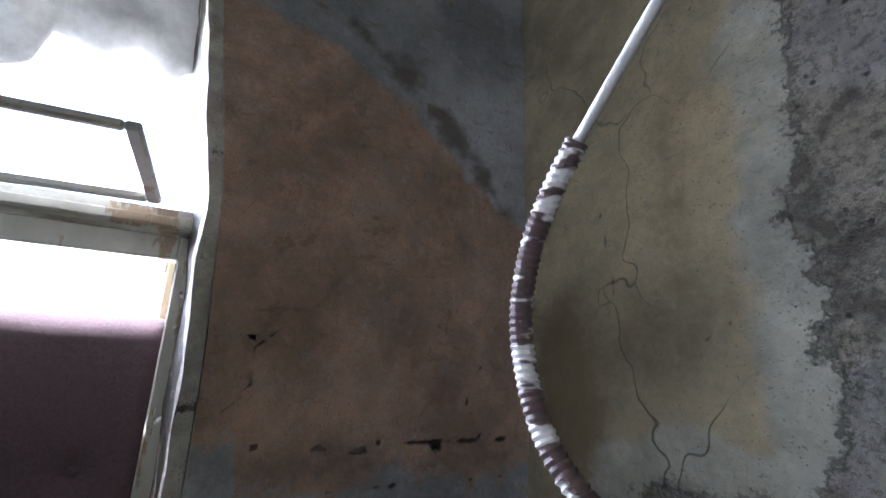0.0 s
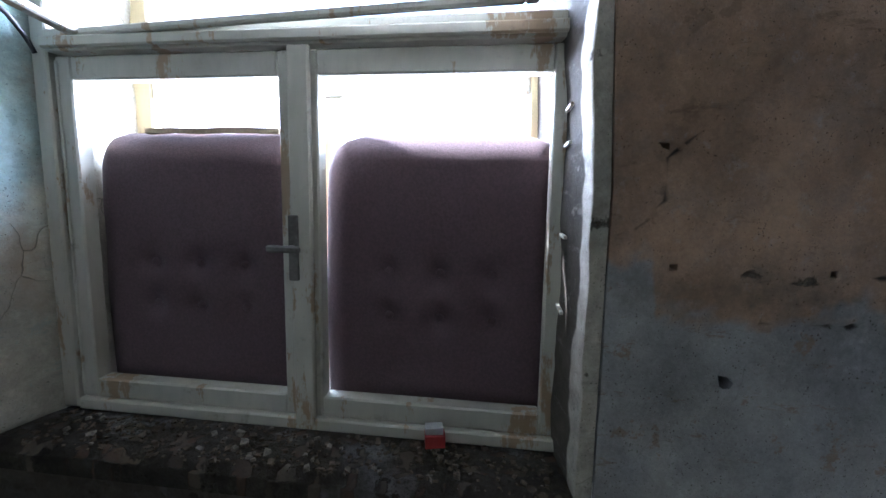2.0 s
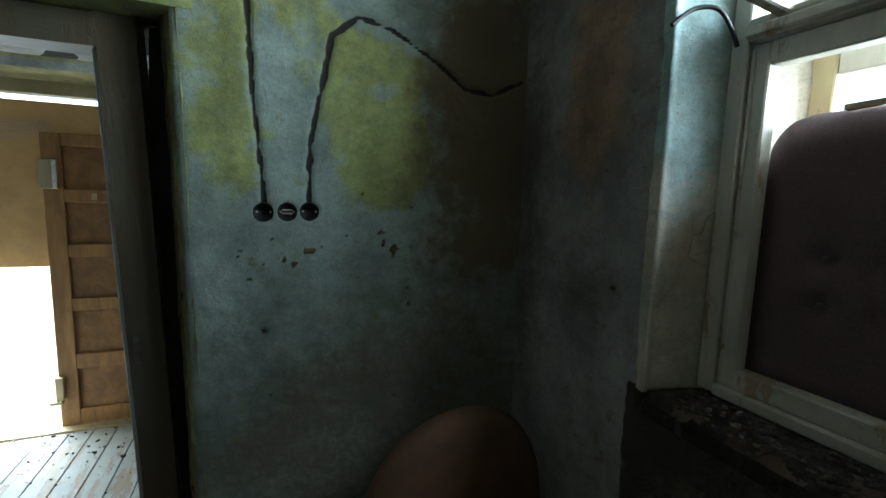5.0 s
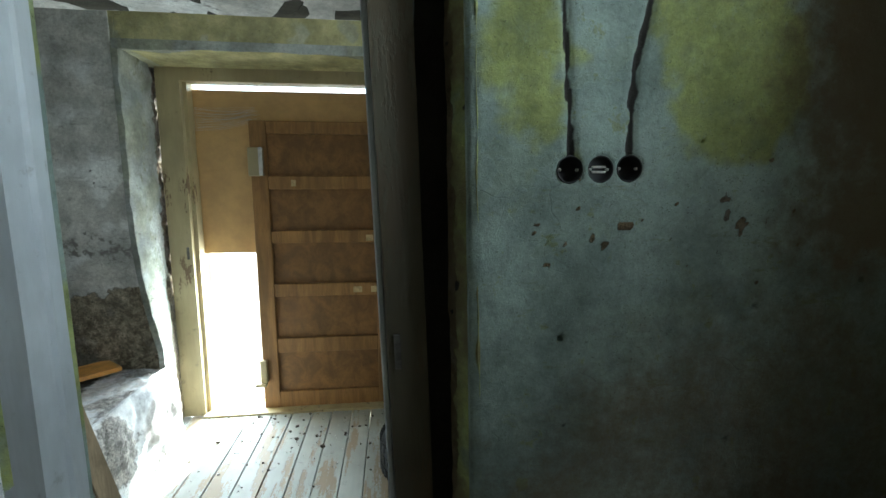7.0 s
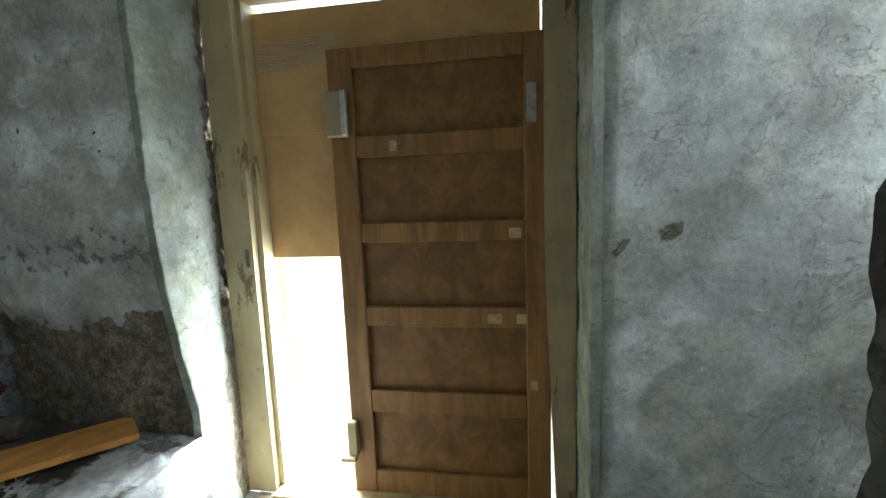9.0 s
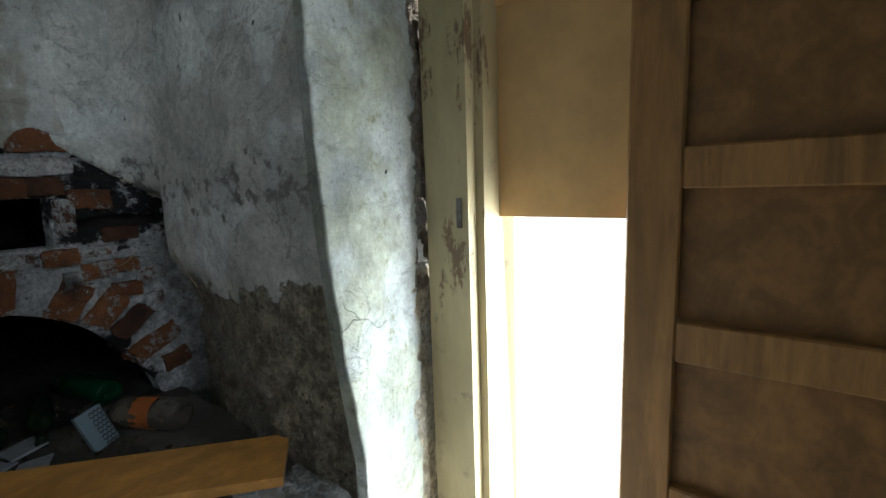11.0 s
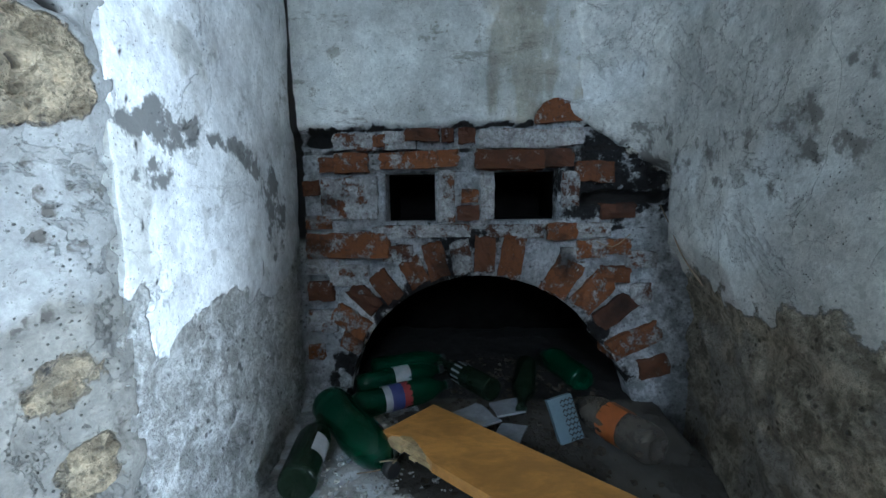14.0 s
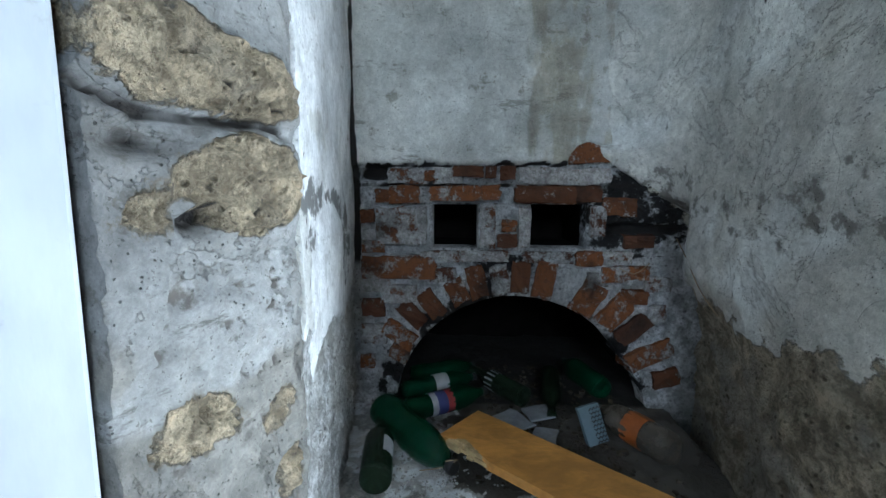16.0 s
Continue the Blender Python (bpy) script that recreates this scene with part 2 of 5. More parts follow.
M["chimney"] = plaster("limewash_chimney", (0.77, 0.77, 0.74), (0.46, 0.43, 0.36), (0.64, 0.64, 0.65), (0.012, 0.011, 0.011), 0.15, 1.6, True, 0.12)
M["hearth"] = plaster("lime_rubble", (0.78, 0.79, 0.8), (0.6, 0.58, 0.56), (0.6, 0.57, 0.53), (0.09, 0.08, 0.066), 0.3, 1.0, True)
M["ceiling"] = plaster("ceiling_lime", (0.6, 0.6, 0.57), (0.45, 0.42, 0.35), (0.3, 0.25, 0.2), (0.2, 0.18, 0.14), 0.5)
# near-black: the doorway gap's shade is put into the colour
M["jamb"] = plaster("shaded_jamb", (0.045, 0.042, 0.035), (0.06, 0.055, 0.04), (0.04, 0.035, 0.03), (0.05, 0.045, 0.04), 0.7)
M["soot"] = plain("soot", (0.008, 0.007, 0.0065), 0.97, vary=0.4, scale=14, relief=0.6, Specular_IOR_Level=0.05)
M["white_frame"] = painted_wood("white_frame_paint", (0.49, 0.47, 0.4), wear=0.62, along=(1, 1, 0.25))
M["grey_frame"] = painted_wood("grey_frame_paint", (0.1, 0.088, 0.06), (0.09, 0.07, 0.045), 0.56, (1, 1, 0.2))
M["outer_frame"] = painted_wood("yellowed_frame_paint", (0.45, 0.37, 0.21), (0.17, 0.11, 0.06), 0.66, (1, 1, 0.2))
M["white_door"] = painted_wood("white_door_paint", (0.6, 0.64, 0.68), (0.5, 0.45, 0.35), 0.78, (1, 1, 0.3), 0.4)
M["door_wood"] = raw_wood("yellow_pine", (0.33, 0.165, 0.05), (1, 1, 0.12), 0.6, 0.45)
M["panel_wood"] = raw_wood("yellow_hardboard", (0.26, 0.125, 0.036), (0.6, 1, 0.5), 0.6, 0.6)
M["hardboard"] = plain("tan_hardboard", (0.55, 0.35, 0.15), 0.6, vary=0.12, scale=6)
M["plank"] = raw_wood("varnished_pine", (0.7, 0.34, 0.085), (0.8, 0.35, 1), 0.3, 0.3)
M["old_wood"] = raw_wood("weathered_board", (0.36, 0.27, 0.17), (1, 1, 0.15), 0.8, 0.5)
M["splinter"] = raw_wood("splintered_wood", (0.6, 0.45, 0.24), (1, 1, 1), 0.85, 0.2)
M["floorboards"] = painted_wood("grey_floor_paint", (0.42, 0.43, 0.4), (0.28, 0.22, 0.15), 0.58, (1, 0.15, 1), 0.6)
M["room_floor"] = raw_wood("dark_floorboards", (0.2, 0.15, 0.1), (1, 0.15, 1), 0.8, 0.6)
M["upholstery"] = plain("brown_velour", (0.094, 0.06, 0.067), 0.95, vary=0.2, scale=160, relief=0.5, Sheen_Weight=0.1)
M["vinyl"] = plain("orange_brown_vinyl", (0.08, 0.04, 0.017), 0.85, vary=0.25, scale=9)
M["black_plastic"] = plain("black_plastic", (0.02, 0.02, 0.022), 0.5)
M["iron"] = plain("dark_iron", (0.14, 0.13, 0.12), 0.55, 0.5, 0.4)
M["steel"] = plain("worn_steel", (0.45, 0.43, 0.4), 0.4, 0.9, 0.3)
M["rubber"] = plain("tyre_rubber", (0.022, 0.022, 0.023), 0.8, vary=0.4, scale=40, relief=0.5)
M["conduit"] = plain("white_conduit", (0.6, 0.6, 0.58), 0.5, vary=0.2, scale=30)
M["film"] = plain("torn_white_cloth", (0.75, 0.75, 0.74), 0.9, vary=0.1, scale=30, relief=0.3)
M["brown_debris"] = plain("brown_crumbs", (0.09, 0.07, 0.05), 0.95, vary=0.6, scale=70)
M["brick"] = brick_material("fired_brick")
M["sooty_brick"] = brick_material("sooty_brick", 0.14)
M["limed_brick"] = brick_material("limed_brick", 0.02, 0.16)
M["green_pet"] = pet_plastic("green_pet", (0.012, 0.12, 0.055))
M["dark_glass"] = pet_plastic("dark_green_glass", (0.016, 0.03, 0.016), 0.3)
M["clear_pet"] = pet_plastic("dusty_clear_pet", (0.15, 0.13, 0.105), 0.5)
M["label_white"] = plain("paper_white", (0.4, 0.4, 0.41), 0.6)
M["label_blue"] = plain("print_blue", (0.05, 0.06, 0.18), 0.5)
M["label_red"] = plain("print_red", (0.33, 0.04, 0.04), 0.5)
M["label_orange"] = plain("print_orange", (0.32, 0.09, 0.02), 0.5)
M["paper"] = plain("grey_card", (0.27, 0.28, 0.3), 0.7, vary=0.2)
M["pack_blue"] = plain("pale_blue_card", (0.14, 0.19, 0.22), 0.6, vary=0.1)
M["debris"] = plain("lime_crumbs", (0.42, 0.41, 0.39), 0.95, vary=0.5, scale=70)
M["dark_debris"] = plain("dark_crumbs", (0.05, 0.038, 0.026), 0.95, vary=0.5, scale=70)
M["sill_debris"] = plain("dirty_lime_crumbs", (0.17, 0.15, 0.125), 0.95, vary=0.5, scale=70)
# dark reveal with a pale coat kept for its room edge
M["reveal_dark"] = plaster("dark_reveal", (0.075, 0.065, 0.052), (0.5, 0.47, 0.4), (0.1, 0.08, 0.06), (0.05, 0.045, 0.035), 0.4)
M["web"] = plain("dusty_web", (0.6, 0.62, 0.64), 0.9)
M["ground"] = plain("pale_gravel", (0.45, 0.43, 0.38), 0.95, vary=0.35, scale=12, relief=0.6)


# ---- building helpers ----
def mesh_object(name, bm, material, parent=None, label=""):
    me = bpy.data.meshes.new(name)
    bm.normal_update()
    bm.to_mesh(me)
    bm.free()
    me.materials.append(material)
    ob = new(name, me)
    if parent:
        ob.parent = parent
    if label:
        tagged(ob, label)
    return ob


def part(name, bm, material, parent, label=""):
    return mesh_object(name, bm, material, parent, label)


def thing(name, m, label, category, group="", kind=""):
    ob = new(name)
    ob.empty_display_size = 0.05
    ob.matrix_world = m
    return tagged(ob, label, category, group, kind)


def structure(ob, label, category="wall"):
    return tagged(ob, label, category, kind="structure")


def add_box(bm, x0, x1, y0, y1, z0, z1, bevel=0.004, m=None):
    """A box with worn edges."""
    r = bmesh.ops.create_cube(bm, size=1, matrix=Matrix.Translation(((x0 + x1) / 2, (y0 + y1) / 2, (z0 + z1) / 2)) @ Matrix.Diagonal((x1 - x0, y1 - y0, z1 - z0, 1)))
    vs = r["verts"]
    if bevel:
        es = {e for v in vs for e in v.link_edges}
        out = bmesh.ops.bevel(bm, geom=list(es), offset=bevel, segments=1, affect="EDGES", clamp_overlap=True)
        vs = list({v for f in out["faces"] for v in f.verts} | {v for v in vs if v.is_valid})
    if m is not None:
        bmesh.ops.transform(bm, matrix=m, verts=vs)
    return vs


def box(*a, **k):
    bm = bmesh.new()
    add_box(bm, *a, **k)
    return bm


def rough_box(x0, x1, y0, y1, z0, z1, cut=3, amount=0.006, seed=0):
    """A hewn block: subdivided, its skin pushed about."""
    bm = bmesh.new()
    bmesh.ops.create_cube(bm, size=1)
    bmesh.ops.subdivide_edges(bm, edges=bm.edges[:], cuts=cut, use_grid_fill=True)
    for v in bm.verts:
        p = Vector(((x0 + x1) / 2 + v.co.x * (x1 - x0), (y0 + y1) / 2 + v.co.y * (y1 - y0), (z0 + z1) / 2 + v.co.z * (z1 - z0)))
        v.co = p + noise.noise_vector(p * 14 + Vector((seed, seed * 2, 0))) * amount
    return bm


def lathe(profile, seg=20, capped=True):
    """A turned body about z from (radius, height) pairs."""
    bm = bmesh.new()
    rings = []
    for r, z in profile:
        rings.append([bm.verts.new((r * math.cos(2 * math.pi * k / seg), r * math.sin(2 * math.pi * k / seg), z)) for k in range(seg)])
    for a, b in zip(rings, rings[1:]):
        for k in range(seg):
            bm.faces.new((a[k], a[(k + 1) % seg], b[(k + 1) % seg], b[k])).smooth = True
    if capped:
        bm.faces.new(rings[0][::-1])
    bm.faces.new(rings[-1])
    return bm


def tube(points, radius, seg=8, ribs=False, step=0.006):
    """A round body along a smooth line; ribs makes it corrugated."""
    pts = [Vector(p) for p in points]
    line = []
    for i in range(len(pts) - 1):
        a, b, c, d = pts[max(i - 1, 0)], pts[i], pts[i + 1], pts[min(i + 2, len(pts) - 1)]
        n = max(2, int((c - b).length / step))
        for k in range(n):
            s = k / n
            line.append(0.5 * ((2 * b) + (c - a) * s + (2 * a - 5 * b + 4 * c - d) * s * s + (3 * b - a - 3 * c + d) * s ** 3))
    line.append(pts[-1])
    bm = bmesh.new()
    rings, up = [], Vector((0.3, 0.2, 0.93)).normalized()
    for i, p in enumerate(line):
        t = (line[min(i + 1, len(line) - 1)] - line[max(i - 1, 0)]).normalized()
        s = t.cross(up)
        s = s.normalized() if s.length > 0.01 else t.orthogonal().normalized()
        w = t.cross(s)
        r = radius * (1.0 if not ribs or i % 2 else 0.82)
        rings.append([bm.verts.new(p + r * (math.cos(2 * math.pi * k / seg) * s + math.sin(2 * math.pi * k / seg) * w)) for k in range(seg)])
    for a, b in zip(rings, rings[1:]):
        for k in range(seg):
            bm.faces.new((a[k], a[(k + 1) % seg], b[(k + 1) % seg], b[k])).smooth = not ribs
    bm.faces.new(rings[0][::-1])
    bm.faces.new(rings[-1])
    return bm


def nz(x, y, s, seed=0.0):
    return noise.noise((x * s + seed, y * s - seed * 0.7, seed * 1.3))


def fbm(x, y, s, seed=0.0, octaves=4):
    return noise.fractal((x * s + seed, y * s - seed, seed), 1.0, 2.0, octaves)


def near_line(u, v, pts):
    best = 9.0
    for (a, b), (c, d) in zip(pts, pts[1:]):
        w, h = c - a, d - b
        k = min(1, max(0, ((u - a) * w + (v - b) * h) / (w * w + h * h)))
        best = min(best, math.hypot(u - a - k * w, v - b - k * h))
    return best


def blob(u, v, cu, cv, ru, rv):
    """Above 0 inside an ellipse, in about metres."""
    return (1 - math.hypot((u - cu) / ru, (v - cv) / rv)) * min(ru, rv)


def soft(m, width=0.1):
    return min(1, max(0, 0.5 + m / width))


def steps(lo, hi, fine, a=None, b=None, coarse=0.06):
    """Grid lines from lo to hi, fine between a and b."""
    out, x = [lo], lo
    while x < hi - 1e-6:
        d = fine if a is None or a - 1e-6 <= x < b else coarse
        x = min(hi, x + d)
        if hi - x < d * 0.4:
            x = hi
        out.append(x)
    return out


def wall(name, origin, right, up, us, vs, thick, material, layers=None, round_holes=(), openings=()):
    """A wall of real thickness. layers(u, v) gives relief in metres and the shapes of its coats: lost, coat, dirt
    (stains and plain darkening), groove.
    Its front faces right x up; round holes (u, v, radius) and rectangular openings go through it."""
    o, r, w = Vector(origin), Vector(right), Vector(up)
    n = r.cross(w)
    for a, b, c, d in openings:
        us, vs = sorted(set(us) | {a, b}), sorted(set(vs) | {c, d})
    nu, nv = len(us), len(vs)

    def open_at(u, v):
        return any(a < u < b and c < v < d for a, b, c, d in openings) or any(math.hypot(u - a, v - b) < k for a, b, k in round_holes)

    uv = [(u, v) for v in vs for u in us]
    if round_holes:
        cell = max(0.009, us[len(us) // 2 + 1] - us[len(us) // 2])
        for i, (u, v) in enumerate(uv):
            for a, b, k in round_holes:
                d = math.hypot(u - a, v - b)
                if abs(d - k) < min(cell * 0.75, k * 0.6) and d > 1e-6:
                    uv[i] = (a + (u - a) * k / d, b + (v - b) * k / d)
    data = [layers(u, v) if layers else (0.004 * fbm(u, v, 3), 0, 0, 0, 0) for u, v in uv]
    co = [o + r * u + w * v + n * d[0] for (u, v), d in zip(uv, data)]
    back = [o + r * u + w * v - n * thick for u, v in uv]
    faces, count = [], {}
    for j in range(nv - 1):
        for i in range(nu - 1):
            if open_at((us[i] + us[i + 1]) / 2, (vs[j] + vs[j + 1]) / 2):
                continue
            k = j * nu + i
            f = (k, k + 1, k + 1 + nu, k + nu)
            faces.append(f)
            for a, b in zip(f, f[1:] + f[:1]):
                count[(a, b)] = 1
    rim = [(b, a, a + len(co), b + len(co)) for a, b in count if (b, a) not in count]
    allfaces = faces + [tuple(x + len(co) for x in f[::-1]) for f in faces] + rim
    me = bpy.data.meshes.new(name)
    me.from_pydata(co + back, [], allfaces)
    for q, key in enumerate(("lost", "coat", "dirt", "groove")):
        at = me.attributes.new(key, "FLOAT", "POINT")
        one = [d[q + 1] for d in data]
        at.data.foreach_set("value", one + one)
    smooth = [True] * len(faces) + [False] * (len(allfaces) - len(faces))
    me.polygons.foreach_set("use_smooth", smooth)
    me.materials.append(material)
    me.update()
    return new(name, me)


# ---- structure: the room with the window ----
def north_layers(u, v):
    n, f = fbm(u, v, 4, 3), fbm(u, v, 22, 8)
    yellow = max(blob(u, v, 0.56, 1.84, 0.22, 0.2), blob(u, v, 0.09, 2.0, 0.09, 0.33), blob(u, v, 0.29, 2.35, 0.09, 0.25), blob(u, v, 0.55, 2.08, 0.14, 0.1)) + 0.1 * n + 0.03 * f - 0.01
    # brown and low darken the wall towards the corner and the foot
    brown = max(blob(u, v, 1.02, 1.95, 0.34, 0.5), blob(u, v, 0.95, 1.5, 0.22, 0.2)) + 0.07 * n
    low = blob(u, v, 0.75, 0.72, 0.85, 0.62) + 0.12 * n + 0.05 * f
    corner = -0.06 - u
    path = min(near_line(u, v, [(0.19, 1.63), (0.187, 1.73), (0.165, 1.95), (0.155, 2.25), (0.14, 2.7)]),
               near_line(u, v, [(0.328, 1.63), (0.33, 1.8), (0.365, 1.98), (0.4, 2.15), (0.485, 2.22), (0.6, 2.2), (0.75, 2.12), (0.87, 2.04), (0.98, 2.03), (1.1, 2.09)]))
    g = soft(0.0068 + 0.0065 * f + 0.003 * soft(0.12 - math.hypot(u - 0.41, v - 2.12), 0.1) - path, 0.008)
    spots = soft(0.35 * (f - 0.46) - abs(v - 1.48 - 0.03 * n) * 1.2, 0.06) if 0.1 < u < 0.8 else 0
    relief = 0.007 * n + 0.0015 * f - 0.012 * g - 0.03 * max(0, (0.012 - u) / 0.055) ** 2
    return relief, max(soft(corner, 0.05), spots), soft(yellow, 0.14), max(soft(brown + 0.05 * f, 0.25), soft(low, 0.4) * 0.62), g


north_holes = [(0.183, 1.208, 0.009), (0.667, 1.268, 0.009), (0.19, 1.594, 0.03), (0.26, 1.595, 0.03), (0.328, 1.597, 0.03), (0.2, 0.99, 0.006), (0.62, 0.93, 0.008), (0.95, 1.33, 0.009), (0.5, 1.66, 0.005)]
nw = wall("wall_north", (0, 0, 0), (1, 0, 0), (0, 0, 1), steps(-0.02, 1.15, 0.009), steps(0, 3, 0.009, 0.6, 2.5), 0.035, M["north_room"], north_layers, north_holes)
for vert in nw.data.vertices:
    k = max(0, 1 - (vert.co.x + 0.04) / 0.16)
    vert.co.x -= 0.03 * (vert.co.z - 0.75) / 1.4 * k
structure(nw, "limewashed plaster wall, blue-grey over yellow, with chased cable channels")


def plain_layers(u, v):
    n = fbm(u, v, 3, 5)
    return 0.008 * n, soft(n - 0.75), soft(n * 0.3), 0.2, 0


structure(wall("wall_north_far", (0, 0, 0), (1, 0, 0), (0, 0, 1), steps(-2.2, -1.0, 0.08), steps(0, 3, 0.08), 0.22, M["north_room"], plain_layers), "plain limewashed plaster wall beside the doorway")
structure(wall("wall_north_above_door", (0, 0, 0), (1, 0, 0), (0, 0, 1), steps(-1.0, 0.015, 0.04), steps(2.16, 3, 0.04), 0.22, M["north_room"], plain_layers), "limewashed plaster wall above the doorway")


def east_layers(u, v):
    n, f = fbm(u, v, 4, 13), fbm(u, v, 24, 18)
    line = 1.62 if u < 2.08 + 0.02 * n else 1.532
    # bare and darker below the sill
    if v < 1.17 and 1.4 < u < 2.03:
        return 0.012 * n + 0.006 * f, soft(0.1 + 0.2 * f, 0.2), 0, soft(0.1 + 0.2 * n, 0.3), 0
    if u > 1.5:
        ochre = min(v - line, 0.3) + 0.05 * n + 0.04 * f
        ochre = min(ochre, 2.62 - (u - 2.05) * 0.65 - v + 0.06 * n + 0.03 * f, 0.3)
        d = 0.035 - near_line(u, v, [(2.2, 2.63), (2.36, 2.52)]) if u < 2.42 else 0.04 - near_line(u, v, [(2.46, 2.44), (2.56, 2.34), (2.68, 2.2)])
        d += 0.04 * n + 0.02 * f
        gap = min(near_line(u, v, [(2.4, 1.612), (2.47, 1.6), (2.53, 1.612), (2.62, 1.602), (2.67, 1.61)]), near_line(u, v, [(2.24, 1.53), (2.4, 1.527), (2.56, 1.525), (2.75, 1.53)]) + 0.002)
        crack = min(near_line(u, v, [(1.99, 1.655), (2.05, 1.68), (2.085, 1.73), (2.085, 1.8), (2.14, 1.86)]), near_line(u, v, [(2.085, 1.73), (2.05, 1.77), (2.03, 1.82)]), near_line(u, v, [(2.42, 1.6), (2.44, 1.66), (2.5, 1.72)]), near_line(u, v, [(2.6, 1.62), (2.56, 1.7), (2.6, 1.78)]))
        g = max(soft(0.001 + 0.012 * f - gap, 0.01), soft(0.002 + 0.003 * f - crack, 0.008) * 0.8)
        lost = max(soft(0.03 * f - 0.012 - abs(v - 1.6 - 0.02 * n) * 0.4, 0.03) * 0.8 if u > 2.05 else 0, 0)
        dirt = max(soft(d, 0.08), soft(0.05 - abs(v - 1.57) + 0.05 * n, 0.12) * 0.6)
        edge = soft(2.005 + 0.012 * f - u, 0.02) * 0.2
        return 0.01 * n + 0.0015 * f - 0.014 * g - 0.004 * lost, max(lost, edge), soft(ochre, 0.12), dirt, g
    if v < 1.17 and u > 0.6:
        return 0.012 * n + 0.006 * f, soft(0.1 + 0.2 * f, 0.2), 0, soft(0.1 + 0.2 * n, 0.3), 0
    ochre = blob(u, v, 0.4, 2.1, 0.22, 0.55) + 0.06 * n - 0.06
    # dark: a darker strip along the corner and a patch lower down
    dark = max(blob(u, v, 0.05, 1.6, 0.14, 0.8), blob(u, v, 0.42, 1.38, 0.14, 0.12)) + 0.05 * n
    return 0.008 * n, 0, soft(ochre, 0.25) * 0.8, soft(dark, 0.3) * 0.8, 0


east_us = steps(-0.04, 2.78, 0.012)
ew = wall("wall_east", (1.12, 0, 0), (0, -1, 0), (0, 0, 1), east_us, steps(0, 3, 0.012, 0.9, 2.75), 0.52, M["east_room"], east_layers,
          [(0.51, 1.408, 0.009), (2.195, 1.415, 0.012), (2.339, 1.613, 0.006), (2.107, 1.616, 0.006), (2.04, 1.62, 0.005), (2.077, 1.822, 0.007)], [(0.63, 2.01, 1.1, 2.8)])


def lean(z):
    """How far the window's side stands in towards its head."""
    return 0.025 + 0.05 * max(0, z - 1.75) + 0.1 * max(0, z - 2.1)


for vert in ew.data.vertices:
    if -2.16 < vert.co.y < -2.005:
        vert.co.y += lean(vert.co.z) * (1 - (-2.005 - vert.co.y) / 0.155)
structure(ew, "ochre and grey limewashed plaster wall with cracks around the window")


def south_layers(u, v):
    n, f = fbm(u, v, 4, 23), fbm(u, v, 20, 28)
    rough = max(blob(u, v, 1.0, 1.9, 0.45, 1.2), blob(u, v, 0.5, 1.45, 0.3, 0.22)) + 0.07 * n
    crack = min(near_line(u, v, [(0.2, 2.35), (0.28, 2.1), (0.3, 1.95), (0.27, 1.85)]), near_line(u, v, [(0.42, 1.7), (0.5, 1.85), (0.62, 1.9)]), near_line(u, v, [(0.25, 2.5), (0.4, 2.4), (0.55, 2.5)]))
    g = soft(0.001 + 0.002 * f - crack, 0.007)
    d = max(blob(u, v, 0.45, 2.15, 0.05, 0.14), blob(u, v, 0.15, 1.75, 0.1, 0.25)) + 0.03 * n
    return 0.012 * n + 0.002 * f - 0.006 * g - 0.005 * soft(rough), soft(rough - 0.08, 0.1) * 0.8, soft(rough, 0.08), soft(d, 0.1) * 0.8, g


structure(wall("wall_south", (1.12, -2.74, 0), (-1, 0, 0), (0, 0, 1), steps(-0.04, 3.32, 0.013, -0.04, 1.3, 0.1), steps(0, 3, 0.013, 1.2, 2.9, 0.08), 0.2, M["south_room"], south_layers),
          "cream plaster wall, cracked, its coat fallen in patches")
structure(wall("wall_west", (-2.2, -2.74, 0), (0, 1, 0), (0, 0, 1), steps(0, 2.74, 0.1), steps(0, 3, 0.1), 0.2, M["south_room"], plain_layers), "plain cream plaster wall")
structure(wall("ceiling_room", (-2.4, 0.1, 3.0), (1, 0, 0), (0, -1, 0), steps(0, 4.1, 0.15), steps(0, 3.1, 0.15), 0.12, M["ceiling"], plain_layers), "dull limewashed ceiling", "ceiling")

fl = structure(mesh_object("floor_room", box(-2.4, 1.3, -2.94, 0.79, -0.12, -0.01, bevel=0), M["room_floor"]), "dark old boarded floor", "floor")


# window reveals, sill and frame
def reveal_layers(u, v):
    n, f = fbm(u, v, 5, 33), fbm(u, v, 25, 38)
    blue = blob(u, v, 0.08, 2.0, 0.12, 0.35) + 0.04 * n
    dirt = max(blob(u, v, 0.19, 2.0, 0.06, 1.2), blob(u, v, 0.1, 1.55, 0.1, 0.25) * 0.6) + 0.03 * n
    return 0.008 * n + 0.012 * (abs(u) < 0.02), soft(0.03 * f - 0.05, 0.1), soft(blue, 0.12), soft(dirt - 0.03, 0.12), 0


structure(wall("reveal_left", (1.115, -0.645, 0), (0.966, -0.259, 0), (0, 0, 1), steps(0, 0.4, 0.012), steps(1.16, 2.79, 0.012), 0.03, M["reveal"], reveal_layers), "white and turquoise limewashed window reveal", "reveal")


def right_reveal_layers(u, v):
    n, f = fbm(u, v, 5, 43), fbm(u, v, 25, 48)
    return 0.008 * n, soft(0.04 * f - 0.04, 0.1), soft(u - 0.325 + 0.02 * n + 0.01 * f, 0.03), soft(0.1 * n, 0.2) * 0.5, 0


